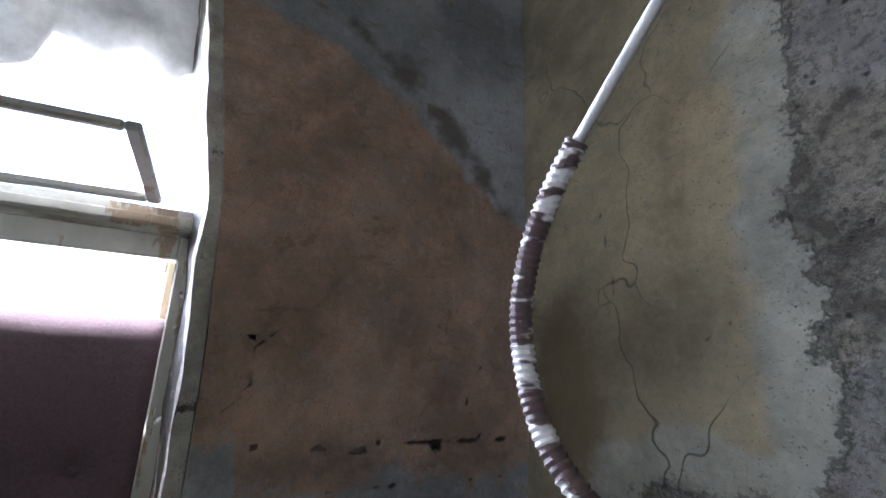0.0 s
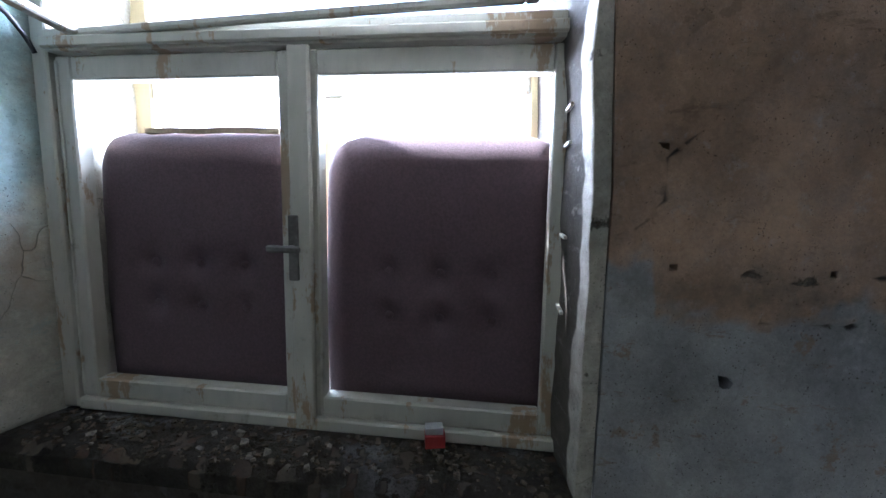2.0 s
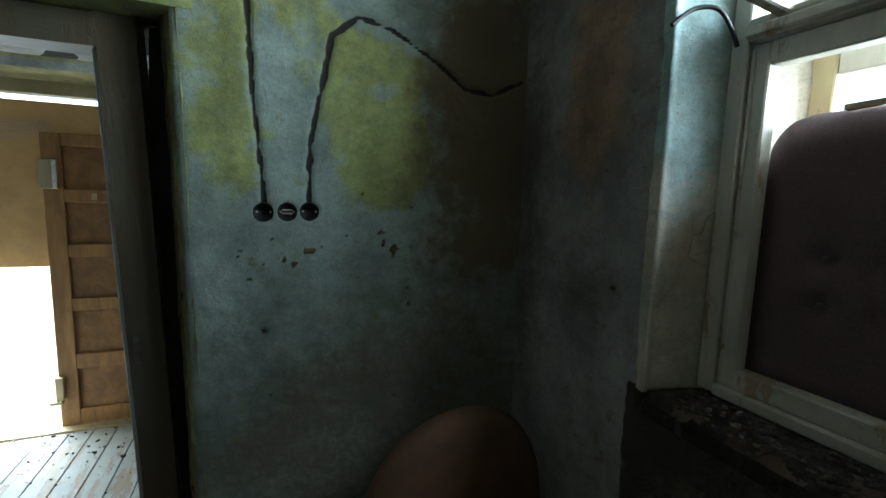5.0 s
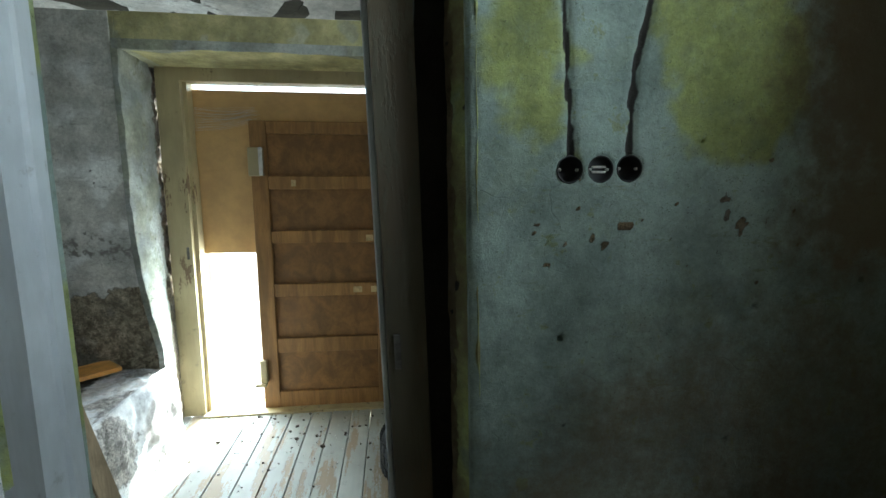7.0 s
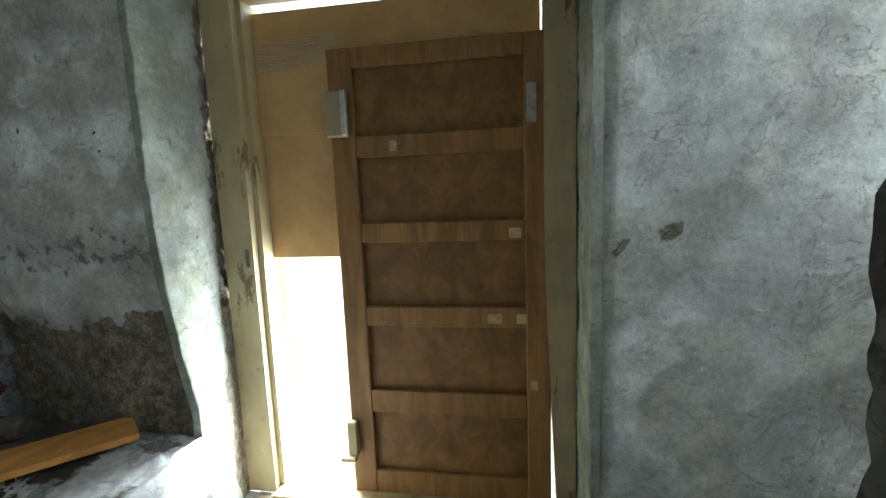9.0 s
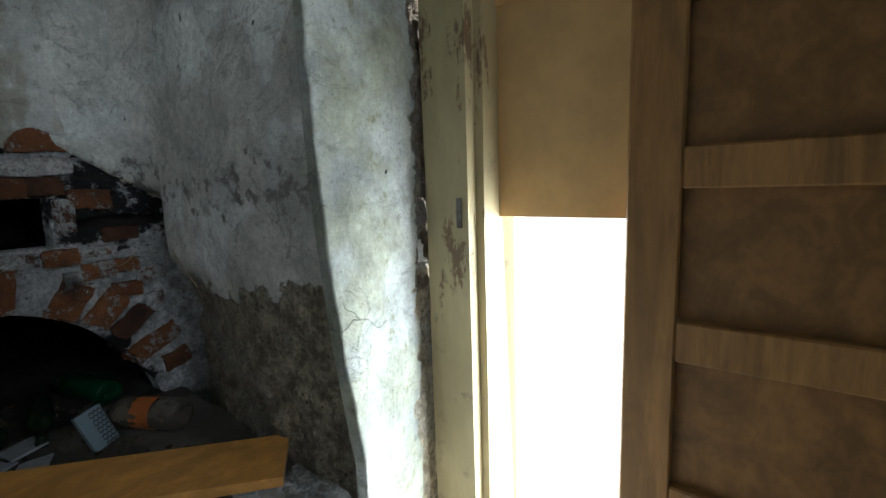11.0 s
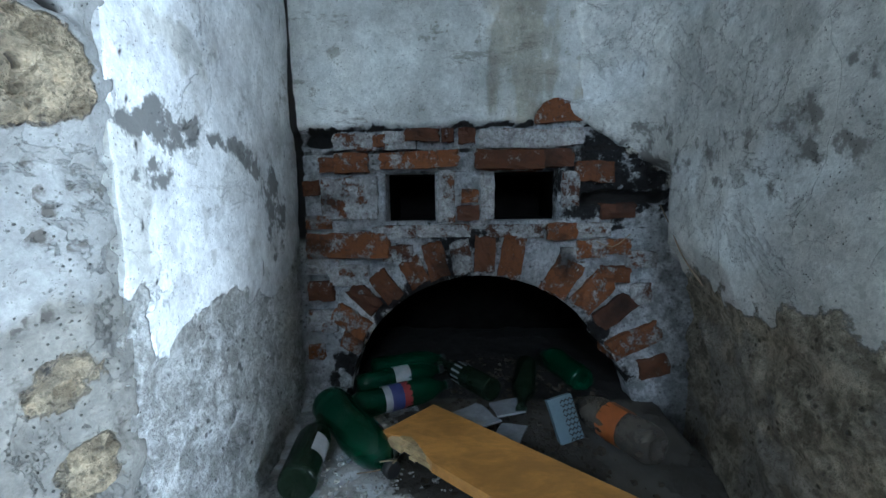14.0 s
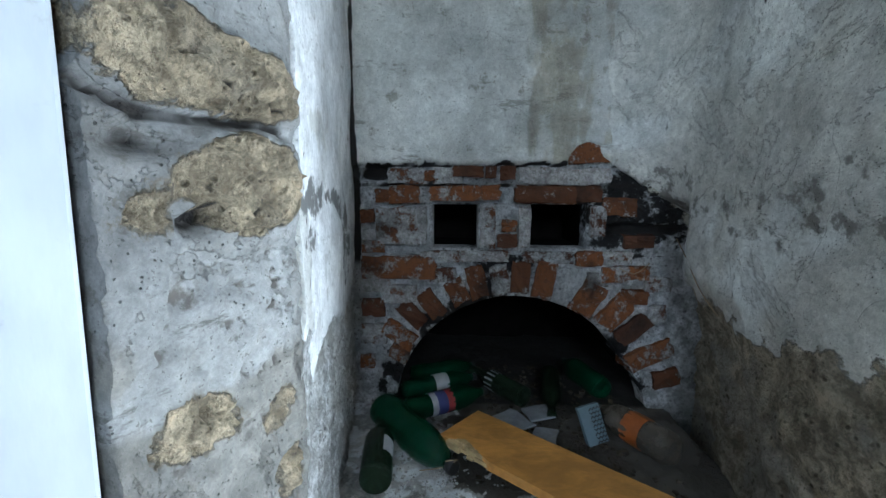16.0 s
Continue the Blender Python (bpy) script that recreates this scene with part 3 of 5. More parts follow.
rr = wall("reveal_right", (1.5, -1.91, 0), (-0.985, -0.173, 0), (0, 0, 1), steps(0, 0.385, 0.012), steps(1.16, 2.79, 0.012), 0.03, M["reveal_dark"], right_reveal_layers)
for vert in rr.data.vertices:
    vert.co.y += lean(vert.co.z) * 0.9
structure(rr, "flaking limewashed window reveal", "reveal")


def sill_layers(u, v):
    n, f = fbm(u, v, 6, 53), fbm(u, v, 30, 58)
    return 0.006 * n + 0.004 * f - (0.02 if v < 0.012 else 0), soft(0.03 + 0.2 * f, 0.2), soft(n * 0.3, 0.2), soft(0.15 * n + 0.02, 0.2), 0


M["sill"] = plaster("sill_mortar", (0.1, 0.08, 0.058), (0.13, 0.06, 0.028), (0.065, 0.055, 0.043), (0.05, 0.043, 0.035), 0.4)
structure(wall("window_sill", (1.113, -0.66, 1.162), (0, -1, 0), (1, 0, -0.04), steps(0, 1.34, 0.011), steps(0, 0.5, 0.011), 0.06, M["sill"], sill_layers), "crumbling mortar window sill littered with lime crumbs", "window sill")

win = thing("window_1", pose(1.3, -1.33, 1.17), "old white-painted double window, its upper light hanging open", "window", kind="structure")
W = pose(-1.3, 1.33, -1.17)


def wpart(name, material, *boxes, label="", bevel=0.004, parent=None):
    bm = bmesh.new()
    for b in boxes:
        add_box(bm, *b, bevel=bevel)
    bmesh.ops.transform(bm, matrix=W, verts=bm.verts)
    return part(name, bm, material, parent or win, label)


wf = M["white_frame"]
wpart("frame_post", wf, (1.27, 1.36, -0.733, -0.69, 1.17, 2.74))
wpart("frame_post", wf, (1.27, 1.36, -1.985, -1.94, 1.17, 2.74))
wpart("transom", wf, (1.262, 1.36, -1.94, -0.733, 2.045, 2.095), (1.25, 1.262, -1.94, -0.733, 2.05, 2.075))
wpart("frame_head", wf, (1.27, 1.36, -1.94, -0.733, 2.68, 2.74))
wpart("frame_foot", wf, (1.27, 1.36, -1.94, -0.733, 1.165, 1.195), label="dusty bottom rail")


def casement(y0, y1):
    """One inner casement: two stiles and two rails, each with a bead."""
    s = wpart("sash_stile", wf, (1.285, 1.33, y0 - 0.042, y0, 1.195, 2.04), (1.28, 1.285, y0 - 0.012, y0 - 0.002, 1.2, 2.03))
    wpart("sash_stile", wf, (1.285, 1.33, y1, y1 + 0.042, 1.195, 2.04))
    wpart("sash_rail", wf, (1.285, 1.33, y1 + 0.042, y0 - 0.042, 1.195, 1.245))
    wpart("sash_rail", wf, (1.285, 1.33, y1 + 0.042, y0 - 0.042, 1.985, 2.04))
    return s


casement(-0.735, -1.338)
casement(-1.346, -1.938)
wpart("mullion_strip", wf, (1.268, 1.286, -1.375, -1.325, 1.175, 2.06), label="white-painted cover strip")
hd = bmesh.new()
add_box(hd, 1.262, 1.27, -1.345, -1.322, 1.53, 1.68, 0.002)
add_box(hd, 1.235, 1.262, -1.34, -1.327, 1.6, 1.612, 0.002)
add_box(hd, 1.228, 1.238, -1.365, -1.285, 1.598, 1.614, 0.004)
bmesh.ops.transform(hd, matrix=W, verts=hd.verts)
part("handle", hd, M["iron"], win, "dark iron window handle")
# the outer window, behind the cushions
for a, b, c, d in ((-0.80, -0.74, 1.17, 2.74), (-1.92, -1.86, 1.17, 2.74), (-1.36, -1.3, 1.222, 1.983)):
    wpart("outer_stile", M["outer_frame"], (1.5, 1.545, a, b, c, d))
wpart("outer_rail", wf, (1.502, 1.543, -1.859, -0.801, 1.985, 2.06), label="peeling outer rail")
wpart("outer_rail", wf, (1.5, 1.545, -1.86, -0.80, 1.17, 1.22))
wpart("outer_rail", wf, (1.5, 1.545, -1.86, -0.80, 2.67, 2.74))
for z in (1.9, 1.65, 1.5, 1.83):
    wpart("hook", wf, (1.2, 1.27, -1.925, -1.918, z, z + 0.007), label="white-painted shutter hook", bevel=0.001)
# the upper light, tipped inwards on its lower rail
hop = Matrix.Translation((1.245, -1.33, 2.088)) @ Euler((radians(-3.4), radians(-80), 0)).to_matrix().to_4x4()
for nm, b in (("light_stile", (-0.009, 0.009, 0.50, 0.53, 0.0, 0.26)), ("light_stile", (-0.009, 0.009, -0.525, -0.50, 0.0, 0.26)), ("light_rail", (-0.009, 0.009, -0.5, 0.5, 0.0, 0.016)), ("light_rail", (-0.009, 0.009, -0.5, 0.5, 0.244, 0.26))):
    bm = box(*b)
    bmesh.ops.transform(bm, matrix=W @ hop, verts=bm.verts)
    part(nm, bm, wf, win)


def cushion(name, y0, y1, z0, z1, rows):
    """A chair-back pad: rounded top corners, a full front drawn in by buttons."""
    o = thing(name, pose(1.385, (y0 + y1) / 2, z0), "brown velour chair-back cushion with buttons blocking the window", "cushion", "cushions in the window")
    w, h, r = abs(y1 - y0), z1 - z0, 0.09
    bm = bmesh.new()
    nu, nv = 44, 54
    def edge(s, t):
        x, z = (s - 0.5) * w, t * h
        lim = w / 2 - 0.02 * abs(t - 0.35)
        if z > h - r:
            lim -= r - math.sqrt(max(0, r * r - (z - h + r) ** 2))
        return x * lim / (w / 2), z
    buttons = [(k, q) for q in rows for k in (-0.125, 0.0, 0.125)]
    front = []
    for j in range(nv + 1):
        row = []
        for i in range(nu + 1):
            x, z = edge(i / nu, j / nv)
            e = min(i, nu - i, j, nv - j) / 6
            puff = 0.045 * (1 - (1 - min(1, e)) ** 2)
            for bx, bz in buttons:
                puff -= 0.024 * math.exp(-((x - bx) ** 2 + (z - bz) ** 2) / 0.0008)
            puff += 0.004 * nz(x, z, 7, w)
            row.append(bm.verts.new((-puff, x, z)))
        front.append(row)
    rear = [[bm.verts.new((0.035, v.co.y, v.co.z)) for v in row] for row in front]
    for j in range(nv):
        for i in range(nu):
            bm.faces.new((front[j][i], front[j + 1][i], front[j + 1][i + 1], front[j][i + 1])).smooth = True
            bm.faces.new((rear[j][i], rear[j][i + 1], rear[j + 1][i + 1], rear[j + 1][i])).smooth = True
    for a, b in (([r_[0] for r_ in front], [r_[0] for r_ in rear]), ([r_[-1] for r_ in front][::-1], [r_[-1] for r_ in rear][::-1]), (front[-1], rear[-1]), (front[0][::-1], rear[0][::-1])):
        for k in range(len(a) - 1):
            bm.faces.new((a[k], b[k], b[k + 1], a[k + 1])).smooth = True
    part("pad", bm, M["upholstery"], o)
    for bx, bz in buttons:
        b = bmesh.new()
        bmesh.ops.create_icosphere(b, subdivisions=2, radius=0.011, matrix=Matrix.Translation((-0.03, bx, bz)) @ Matrix.Diagonal((0.5, 1, 1, 1)))
        part("button", b, M["upholstery"], o)
    return o


cushion("seat_cushion", -0.73, -1.335, 1.195, 1.875, (0.24, 0.35))
cushion("seat_cushion", -1.36, -1.955, 1.195, 1.868, (0.24, 0.35))

# torn cloth at the head of the window
bm = bmesh.new()
grid = []
for i in range(40):
    y = -1.1 - i * 0.021
    low = 2.47 - 0.07 * (i < 22) + 0.02 * math.sin(i * 0.9) - 0.03 * nz(i, 0, 0.3)
    grid.append([bm.verts.new((1.25 + 0.03 * nz(y, k, 5) + 0.012 * k, y, 2.72 + (low - 2.72) * k / 8)) for k in range(9)])
for a, b in zip(grid, grid[1:]):
    for k in range(8):
        bm.faces.new((a[k], a[k + 1], b[k + 1], b[k])).smooth = True
cl = mesh_object("torn_curtain", bm, M["film"])
so = cl.modifiers.new("thickness", "SOLIDIFY")
so.thickness = 0.002
tagged(cl, "torn white cloth hanging from the window head", "curtain")


# ---- structure: the doorway between the rooms ----
def jamb_layers(u, v):
    n, f = fbm(u, v, 5, 63), fbm(u, v, 18, 68)
    return 0.02 * n + 0.012 * f, soft(0.2 * n, 0.2), soft(0.15 * f), soft(0.2 * n + 0.05, 0.2), 0


structure(wall("jamb_east", (-0.01, 0.79, 0), (0, -1, 0), (0, 0, 1), steps(0, 0.75, 0.02), steps(0, 2.2, 0.02), 0.2, M["jamb"], jamb_layers), "broken plaster in the doorway's side, coloured black with the gap's shade", "door jamb")
structure(wall("jamb_west", (-1.02, 0.0, 0), (-0.55, 0.835, 0), (0, 0, 1), steps(0, 0.81, 0.04), steps(0, 2.2, 0.04), 0.12, M["hall_white"], plain_layers), "pale plaster in the doorway's side behind the door", "door jamb")
structure(wall("doorway_soffit", (-1.5, 0.79, 2.16), (1, 0, 0), (0, -1, 0), steps(0, 1.53, 0.04), steps(0, 0.66, 0.04), 0.1, M["jamb"], plain_layers), "plaster over the doorway in the same shade-black colour", "soffit")
df = thing("door_frame", pose(-0.5, 0.06, 0), "worn grey-painted timber frame of the inner doorway", "door frame", kind="structure")
D = pose(0.5, -0.06, 0)


def dpart(name, bm, material, label=""):
    bmesh.ops.transform(bm, matrix=D, verts=bm.verts)
    return part(name, bm, material, df, label)


def leaned(bm):
    for v in bm.verts:
        v.co.x -= 0.05 * (v.co.z - 1.3) / 1.4
    return bm


dpart("post", leaned(rough_box(-0.222, -0.122, 0.13, 0.25, 0, 2.16, 8, 0.005, 2)), M["grey_frame"])
dpart("stop_strip", leaned(box(-0.24, -0.223, 0.15, 0.24, 0, 2.06)), M["white_door"], "pale worn door stop")
dpart("post", rough_box(-1.02, -0.94, 0.0, 0.12, 0, 2.16, 6, 0.003, 3), M["white_door"])
dpart("head", rough_box(-0.94, -0.22, 0.13, 0.25, 2.06, 2.155, 6, 0.003, 4), M["grey_frame"])
dpart("strike_plate", leaned(box(-0.205, -0.188, 0.122, 0.131, 1.1, 1.19, bevel=0.001)), M["iron"], "rusty iron strike plate")
# packing keeps hall light out of the gap; its black is painted shade
dpart("packing", rough_box(-0.13, 0.0, 0.2, 0.42, 0, 2.15, 9, 0.02, 12), M["jamb"], "rubble packing behind the post, shade-black and blocking hall light")


def splay_layers(u, v):
    n, f = fbm(u, v, 5, 203), fbm(u, v, 20, 208)
    return 0.006 * n + 0.002 * f, soft(0.02 - u + 0.02 * f, 0.03), soft(0.12 * n + 0.08, 0.2), soft(0.15 * n + 0.1 - u, 0.2) * 0.8, soft(0.3 * (f - 0.7), 0.05)


sp_ = wall("jamb_splay", (-0.055, 0.09, 0), (0.53, -0.848, 0), (0, 0, 1), steps(0, 0.105, 0.008), steps(0, 2.2, 0.012), 0.03, M["north_room"], splay_layers)
for vert in sp_.data.vertices:
    vert.co.x -= 0.026 * (vert.co.z - 0.75) / 1.4
structure(sp_, "dull yellow-green plaster splay of the doorway", "door jamb")
# the open white door, turned into the hall
leaf = thing("door_1", pose(-0.945, 0.06, 0.012, 0, 0, 130), "white-painted inner door standing open into the hall", "door")
part("slab", box(0, 0.83, -0.02, 0.018, 0, 2.02, bevel=0.003), M["white_door"], leaf)
for z0, z1 in ((0.12, 0.72), (0.86, 1.9)):
    for nm, b in (("bead", (0.1, 0.73, -0.03, -0.021, z0, z0 + 0.02)), ("bead", (0.1, 0.73, -0.03, -0.021, z1 - 0.02, z1)), ("bead", (0.1, 0.12, -0.03, -0.021, z0 + 0.02, z1 - 0.02)), ("bead", (0.71, 0.73, -0.03, -0.021, z0 + 0.02, z1 - 0.02))):
        part(nm, box(*b, bevel=0.002), M["white_door"], leaf)


# ---- structure: the hall ----
def hall_north_layers(u, v):
    n, f = fbm(u, v, 4, 73), fbm(u, v, 18, 78)
    edge = 0.925 + 0.04 * n + 0.04 * f + 0.06 * soft(u + 1.85, 0.1)
    lost = edge - v
    band = max(0.035 - abs(v - 1.25 - 0.1 * (u + 1.9)), 0.03 - abs(v - 1.19 - 0.06 * (u + 1.9)) - 0.3 * max(0, -2.1 - u)) + 0.03 * n + 0.02 * f
    soot = blob(u, v, -2.56, 1.18, 0.2, 0.16) + 0.04 * n + 0.06 * f
    slit = max(soft(0.004 - near_line(u, v, [(-2.476, 1.43), (-2.472, 1.5)]), 0.006), soft(0.0015 + 0.003 * f - min(near_line(u, v, [(-2.16, 1.54), (-2.15, 1.6), (-2.165, 1.7)]), near_line(u, v, [(-1.83, 1.58), (-1.85, 1.63), (-1.8, 1.72)]), near_line(u, v, [(-1.98, 1.66), (-1.95, 1.7)])), 0.005))
    line = soft(0.002 + 0.002 * f - near_line(u, v, [(-2.35, 1.33), (-2.1, 1.36), (-1.9, 1.42)]), 0.006) * 0.6
    relief = 0.008 * n + 0.002 * f - (0.014 + 0.06 * soft(-2.2 - u, 0.4)) * soft(lost, 0.15) + (0.014 * fbm(u, v, 11, 81) + 0.01 * f) * soft(lost)
    if lost > 0 and u > -1.72:
        relief += 0.03 * soft(u + 1.7, 0.06) * fbm(u, v, 14, 84)
    return relief, soft(lost, 0.07), soft(0.25 * n + 0.05, 0.3), max(soft(band + 0.06 * f, 0.12) * 0.8, soft(soot, 0.2) * 0.8), max(slit, line)


structure(wall("wall_hall_north", (0, 1.69, 0), (1, 0, 0), (0, 0, 1), steps(-2.6, -1.68, 0.011), steps(0, 2.9, 0.011, 0.45, 2.35), 0.6, M["hall"], hall_north_layers, [(-2.28, 1.35, 0.005), (-2.2, 1.55, 0.006)]),
          "blue-grey limewashed wall, its plaster fallen from the rubble below")
structure(wall("wall_hall_north_far", (0, 1.69, 0), (1, 0, 0), (0, 0, 1), steps(-0.1, 1.4, 0.05), steps(0, 2.9, 0.05), 0.6, M["hall"], plain_layers), "limewashed plaster wall beside the outer door")


def lintel_layers(u, v):
    n = fbm(u, v, 4, 93)
    return 0.008 * n, 0, soft(0.1 + 0.2 * n), soft(0.1 * n, 0.2) * 0.5, 0


M["lintel"] = plaster("limewash_straw", (0.5, 0.5, 0.36), (0.52, 0.48, 0.25), (0.26, 0.21, 0.15), (0.3, 0.27, 0.2), 0.4)
structure(wall("wall_hall_lintel", (0, 1.69, 0), (1, 0, 0), (0, 0, 1), steps(-1.68, -0.1, 0.025), steps(2.29, 2.9, 0.025), 0.6, M["lintel"], lintel_layers), "straw-coloured limewashed wall above the outer door")


def door_reveal_layers(u, v):
    n, f = fbm(u, v, 5, 103), fbm(u, v, 20, 108)
    broken = u - (0.36 + 0.012 * n + 0.015 * f) + 0.02 * soft(1.0 - v, 0.5)
    hole = soft(0.006 - math.hypot(u - 0.22, v - 1.24), 0.004)
    mould = 0.05 - abs(u - 0.2 - 0.04 * n) + 0.04 * f
    return 0.012 * n + 0.002 * f - 0.015 * soft(broken) + 0.012 * f * soft(broken), soft(broken, 0.05), soft(0.1 * n, 0.2), soft(mould, 0.15) * 0.6, hole


M["door_reveal"] = plaster("limewash_reveal", (0.42, 0.44, 0.42), (0.35, 0.36, 0.29), (0.24, 0.19, 0.14), (0.2, 0.2, 0.14), 0.5, 1.4, True, 0.2)
structure(wall("reveal_door_left", (-1.65, 1.685, 0), (0, 1, 0), (0, 0, 1), steps(0, 0.6, 0.011), steps(0, 2.3, 0.011), 0.03, M["door_reveal"], door_reveal_layers), "whitewashed door reveal with its plaster broken along the frame", "reveal")
for nm_ in ("reveal_door_left", "wall_hall_north"):
    # the corner leans: the wall is thicker towards its foot
    for vert in bpy.data.objects[nm_].data.vertices:
        near = min(1, max(0, (vert.co.x + 2.0) / 0.32)) if nm_ == "wall_hall_north" else 1
        near *= min(1, max(0, (2.06 - vert.co.y) / 0.37))
        vert.co.x += near * (0.012 + 0.13 * max(0, 1.45 - max(0.6, vert.co.z)) ** 2)
# the plaster runs round the corner to the chimney
for vert in bpy.data.objects["wall_hall_north"].data.vertices:
    r_ = 0.21 * min(1, max(0, (vert.co.z - 1.23) / 0.14))
    d_ = max(0, vert.co.x + 2.56)
    if vert.co.y < 1.95:
        if d_ < r_:
            vert.co.y -= r_ - math.sqrt(r_ * r_ - (r_ - d_) ** 2)
        wide_ = 0.13 + 0.12 * min(1, max(0, (1.0 - vert.co.z) / 0.3))
        vert.co.y += 0.09 * min(1, max(0, (wide_ + 0.03 - d_) / 0.06)) * min(1, max(0, (1.23 - vert.co.z) / 0.06))
structure(wall("reveal_door_right", (-0.13, 2.29, 0), (0, -1, 0), (0, 0, 1), steps(0, 0.605, 0.02), steps(0, 2.3, 0.02), 0.03, M["door_reveal"], lambda u, v: door_reveal_layers(0.6 - u, v)), "whitewashed door reveal, stained and rough", "reveal")
structure(wall("door_soffit", (-1.66, 2.28, 2.35), (1, 0, 0), (0, -1, -0.11), steps(0, 1.54, 0.03), steps(0, 0.595, 0.03), 0.05, M["door_reveal"], plain_layers), "whitewashed soffit of the outer door", "soffit")


# the chimney wall with its arch and two flues
ARCH = (1.23, 0.48, 0.415)


def chimney_layers(u, v):
    n, f = fbm(u, v, 4, 113), fbm(u, v, 20, 118)
    edge = 1.337 + 0.012 * f + 0.012 * n + 0.9 * math.sqrt(max(0, 0.075 ** 2 - (u - 1.455 - 0.01 * f) ** 2))
    lost = min(edge - v, (1.545 + 1.1 * max(0, 1.34 - v) - u + 0.05 * n + 0.04 * f) * 0.8)
    # shadow line under the broken plaster edge, painted through the groove coat
    edge_shade = soft(0.006 + 0.004 * f - abs(edge - v - 0.004), 0.006) * (0.3 + soft(n + 0.2, 0.3) * 0.7) * (u < 1.56)
    streak = max(0.1 - abs(u - 1.34 - 0.03 * n), u - 1.5) + 0.16 * fbm(u, v * 0.25, 12, 127) + 0.05 * f
    soot = max(blob(u, v, 1.6, 1.2, 0.17, 0.11) + 0.02, blob(u, v, 1.5, 1.235, 0.09, 0.05), 0.035 - abs(math.hypot(u - 1.23, v - 0.48) - 0.43), blob(u, v, 1.17, 1.0, 0.12, 0.05)) + 0.06 * n + 0.06 * f
    slot = soft(0.017 + 0.006 * f - near_line(u, v, [(1.54, 1.118), (1.6, 1.128), (1.75, 1.12)]), 0.012)
    nick = soft(blob(u, v, 0.755, 1.308, 0.05, 0.026) + 0.006 * f, 0.012)
    gap = soft(0.006 + 0.004 * f + 0.01 * soft(1.4 - v, 0.3) - abs(u - 0.686), 0.008) * soft(v - 1.0, 0.1)
    joint = soft(0.006 + 0.008 * f - min(abs(v - 1.268), abs(v - 1.035) + 0.003, abs(v - 1.208) + 0.004), 0.01) * soft(lost, 0.03)
    inside = -0.03 + 0.011 * fbm(u, v, 9, 121) + 0.008 * f + 0.004 * fbm(u, v, 50, 123) - 0.012 * joint
    k = soft(lost, 0.02)
    relief = (0.008 * n + 0.0015 * f) * (1 - k) + inside * k - 0.05 * max(slot, nick)
    hair = soft(0.0008 - min(near_line(u, v, [(1.26, 1.42), (1.3, 1.38), (1.33, 1.35)]), near_line(u, v, [(0.9, 1.55), (1.0, 1.53), (1.12, 1.54)])), 0.004) * 0.8
    return relief, soft(lost, 0.03), soft(streak, 0.15) * 0.75, soft(soot, 0.1) * soft(lost + 0.04, 0.08), max(slot, nick, hair, edge_shade, gap, joint * 0.7)


structure(wall("wall_chimney", (-2.56, 0, 0), (0, 1, 0), (0, 0, 1), steps(0.66, 1.86, 0.0072), steps(0, 2.9, 0.0072, 0.45, 1.9), 0.12, M["chimney"], chimney_layers, [ARCH, (1.33, 0.42, 0.37)],
               [(0.945, 1.095, 1.06, 1.205), (1.27, 1.458, 1.06, 1.207), (0.815, 1.69, 0.3, 0.48)]), "limewashed chimney wall with bare sooty brickwork round an arched hearth")
# firebox and flues
bm = bmesh.new()
ring = []
for k in range(25):
    a = math.pi * k / 24
    ring.append((1.265 + 0.475 * math.cos(a), 0.46 + 0.45 * math.sin(a)))
rows = [[bm.verts.new((-2.67 - 0.12 * j, y + 0.01 * nz(y, z, 9, j), z + 0.01 * nz(z, y, 9, j))) for y, z in ring] for j in range(7)]
for a, b in zip(rows, rows[1:]):
    for k in range(24):
        bm.faces.new((a[k], b[k], b[k + 1], a[k + 1]))
bm.faces.new(rows[-1])
vault = structure(mesh_object("firebox", bm, M["soot"]), "soot-black vaulted firebox of the hearth", "firebox")
sv = vault.modifiers.new("thickness", "SOLIDIFY")
sv.thickness, sv.offset = 0.05, 1
for y0, y1 in ((0.94, 1.1), (1.265, 1.463)):
    bm = bmesh.new()
    for b in ((-2.95, -2.672, y0 - 0.02, y0, 1.04, 1.225), (-2.95, -2.672, y1, y1 + 0.02, 1.04, 1.225), (-2.95, -2.672, y0, y1, 1.04, 1.058), (-2.95, -2.672, y0, y1, 1.21, 1.228), (-2.97, -2.95, y0 - 0.02, y1 + 0.02, 1.04, 1.228)):
        add_box(bm, *b, bevel=0)
    structure(mesh_object("flue", bm, M["soot"]), "soot-black square flue opening", "flue")


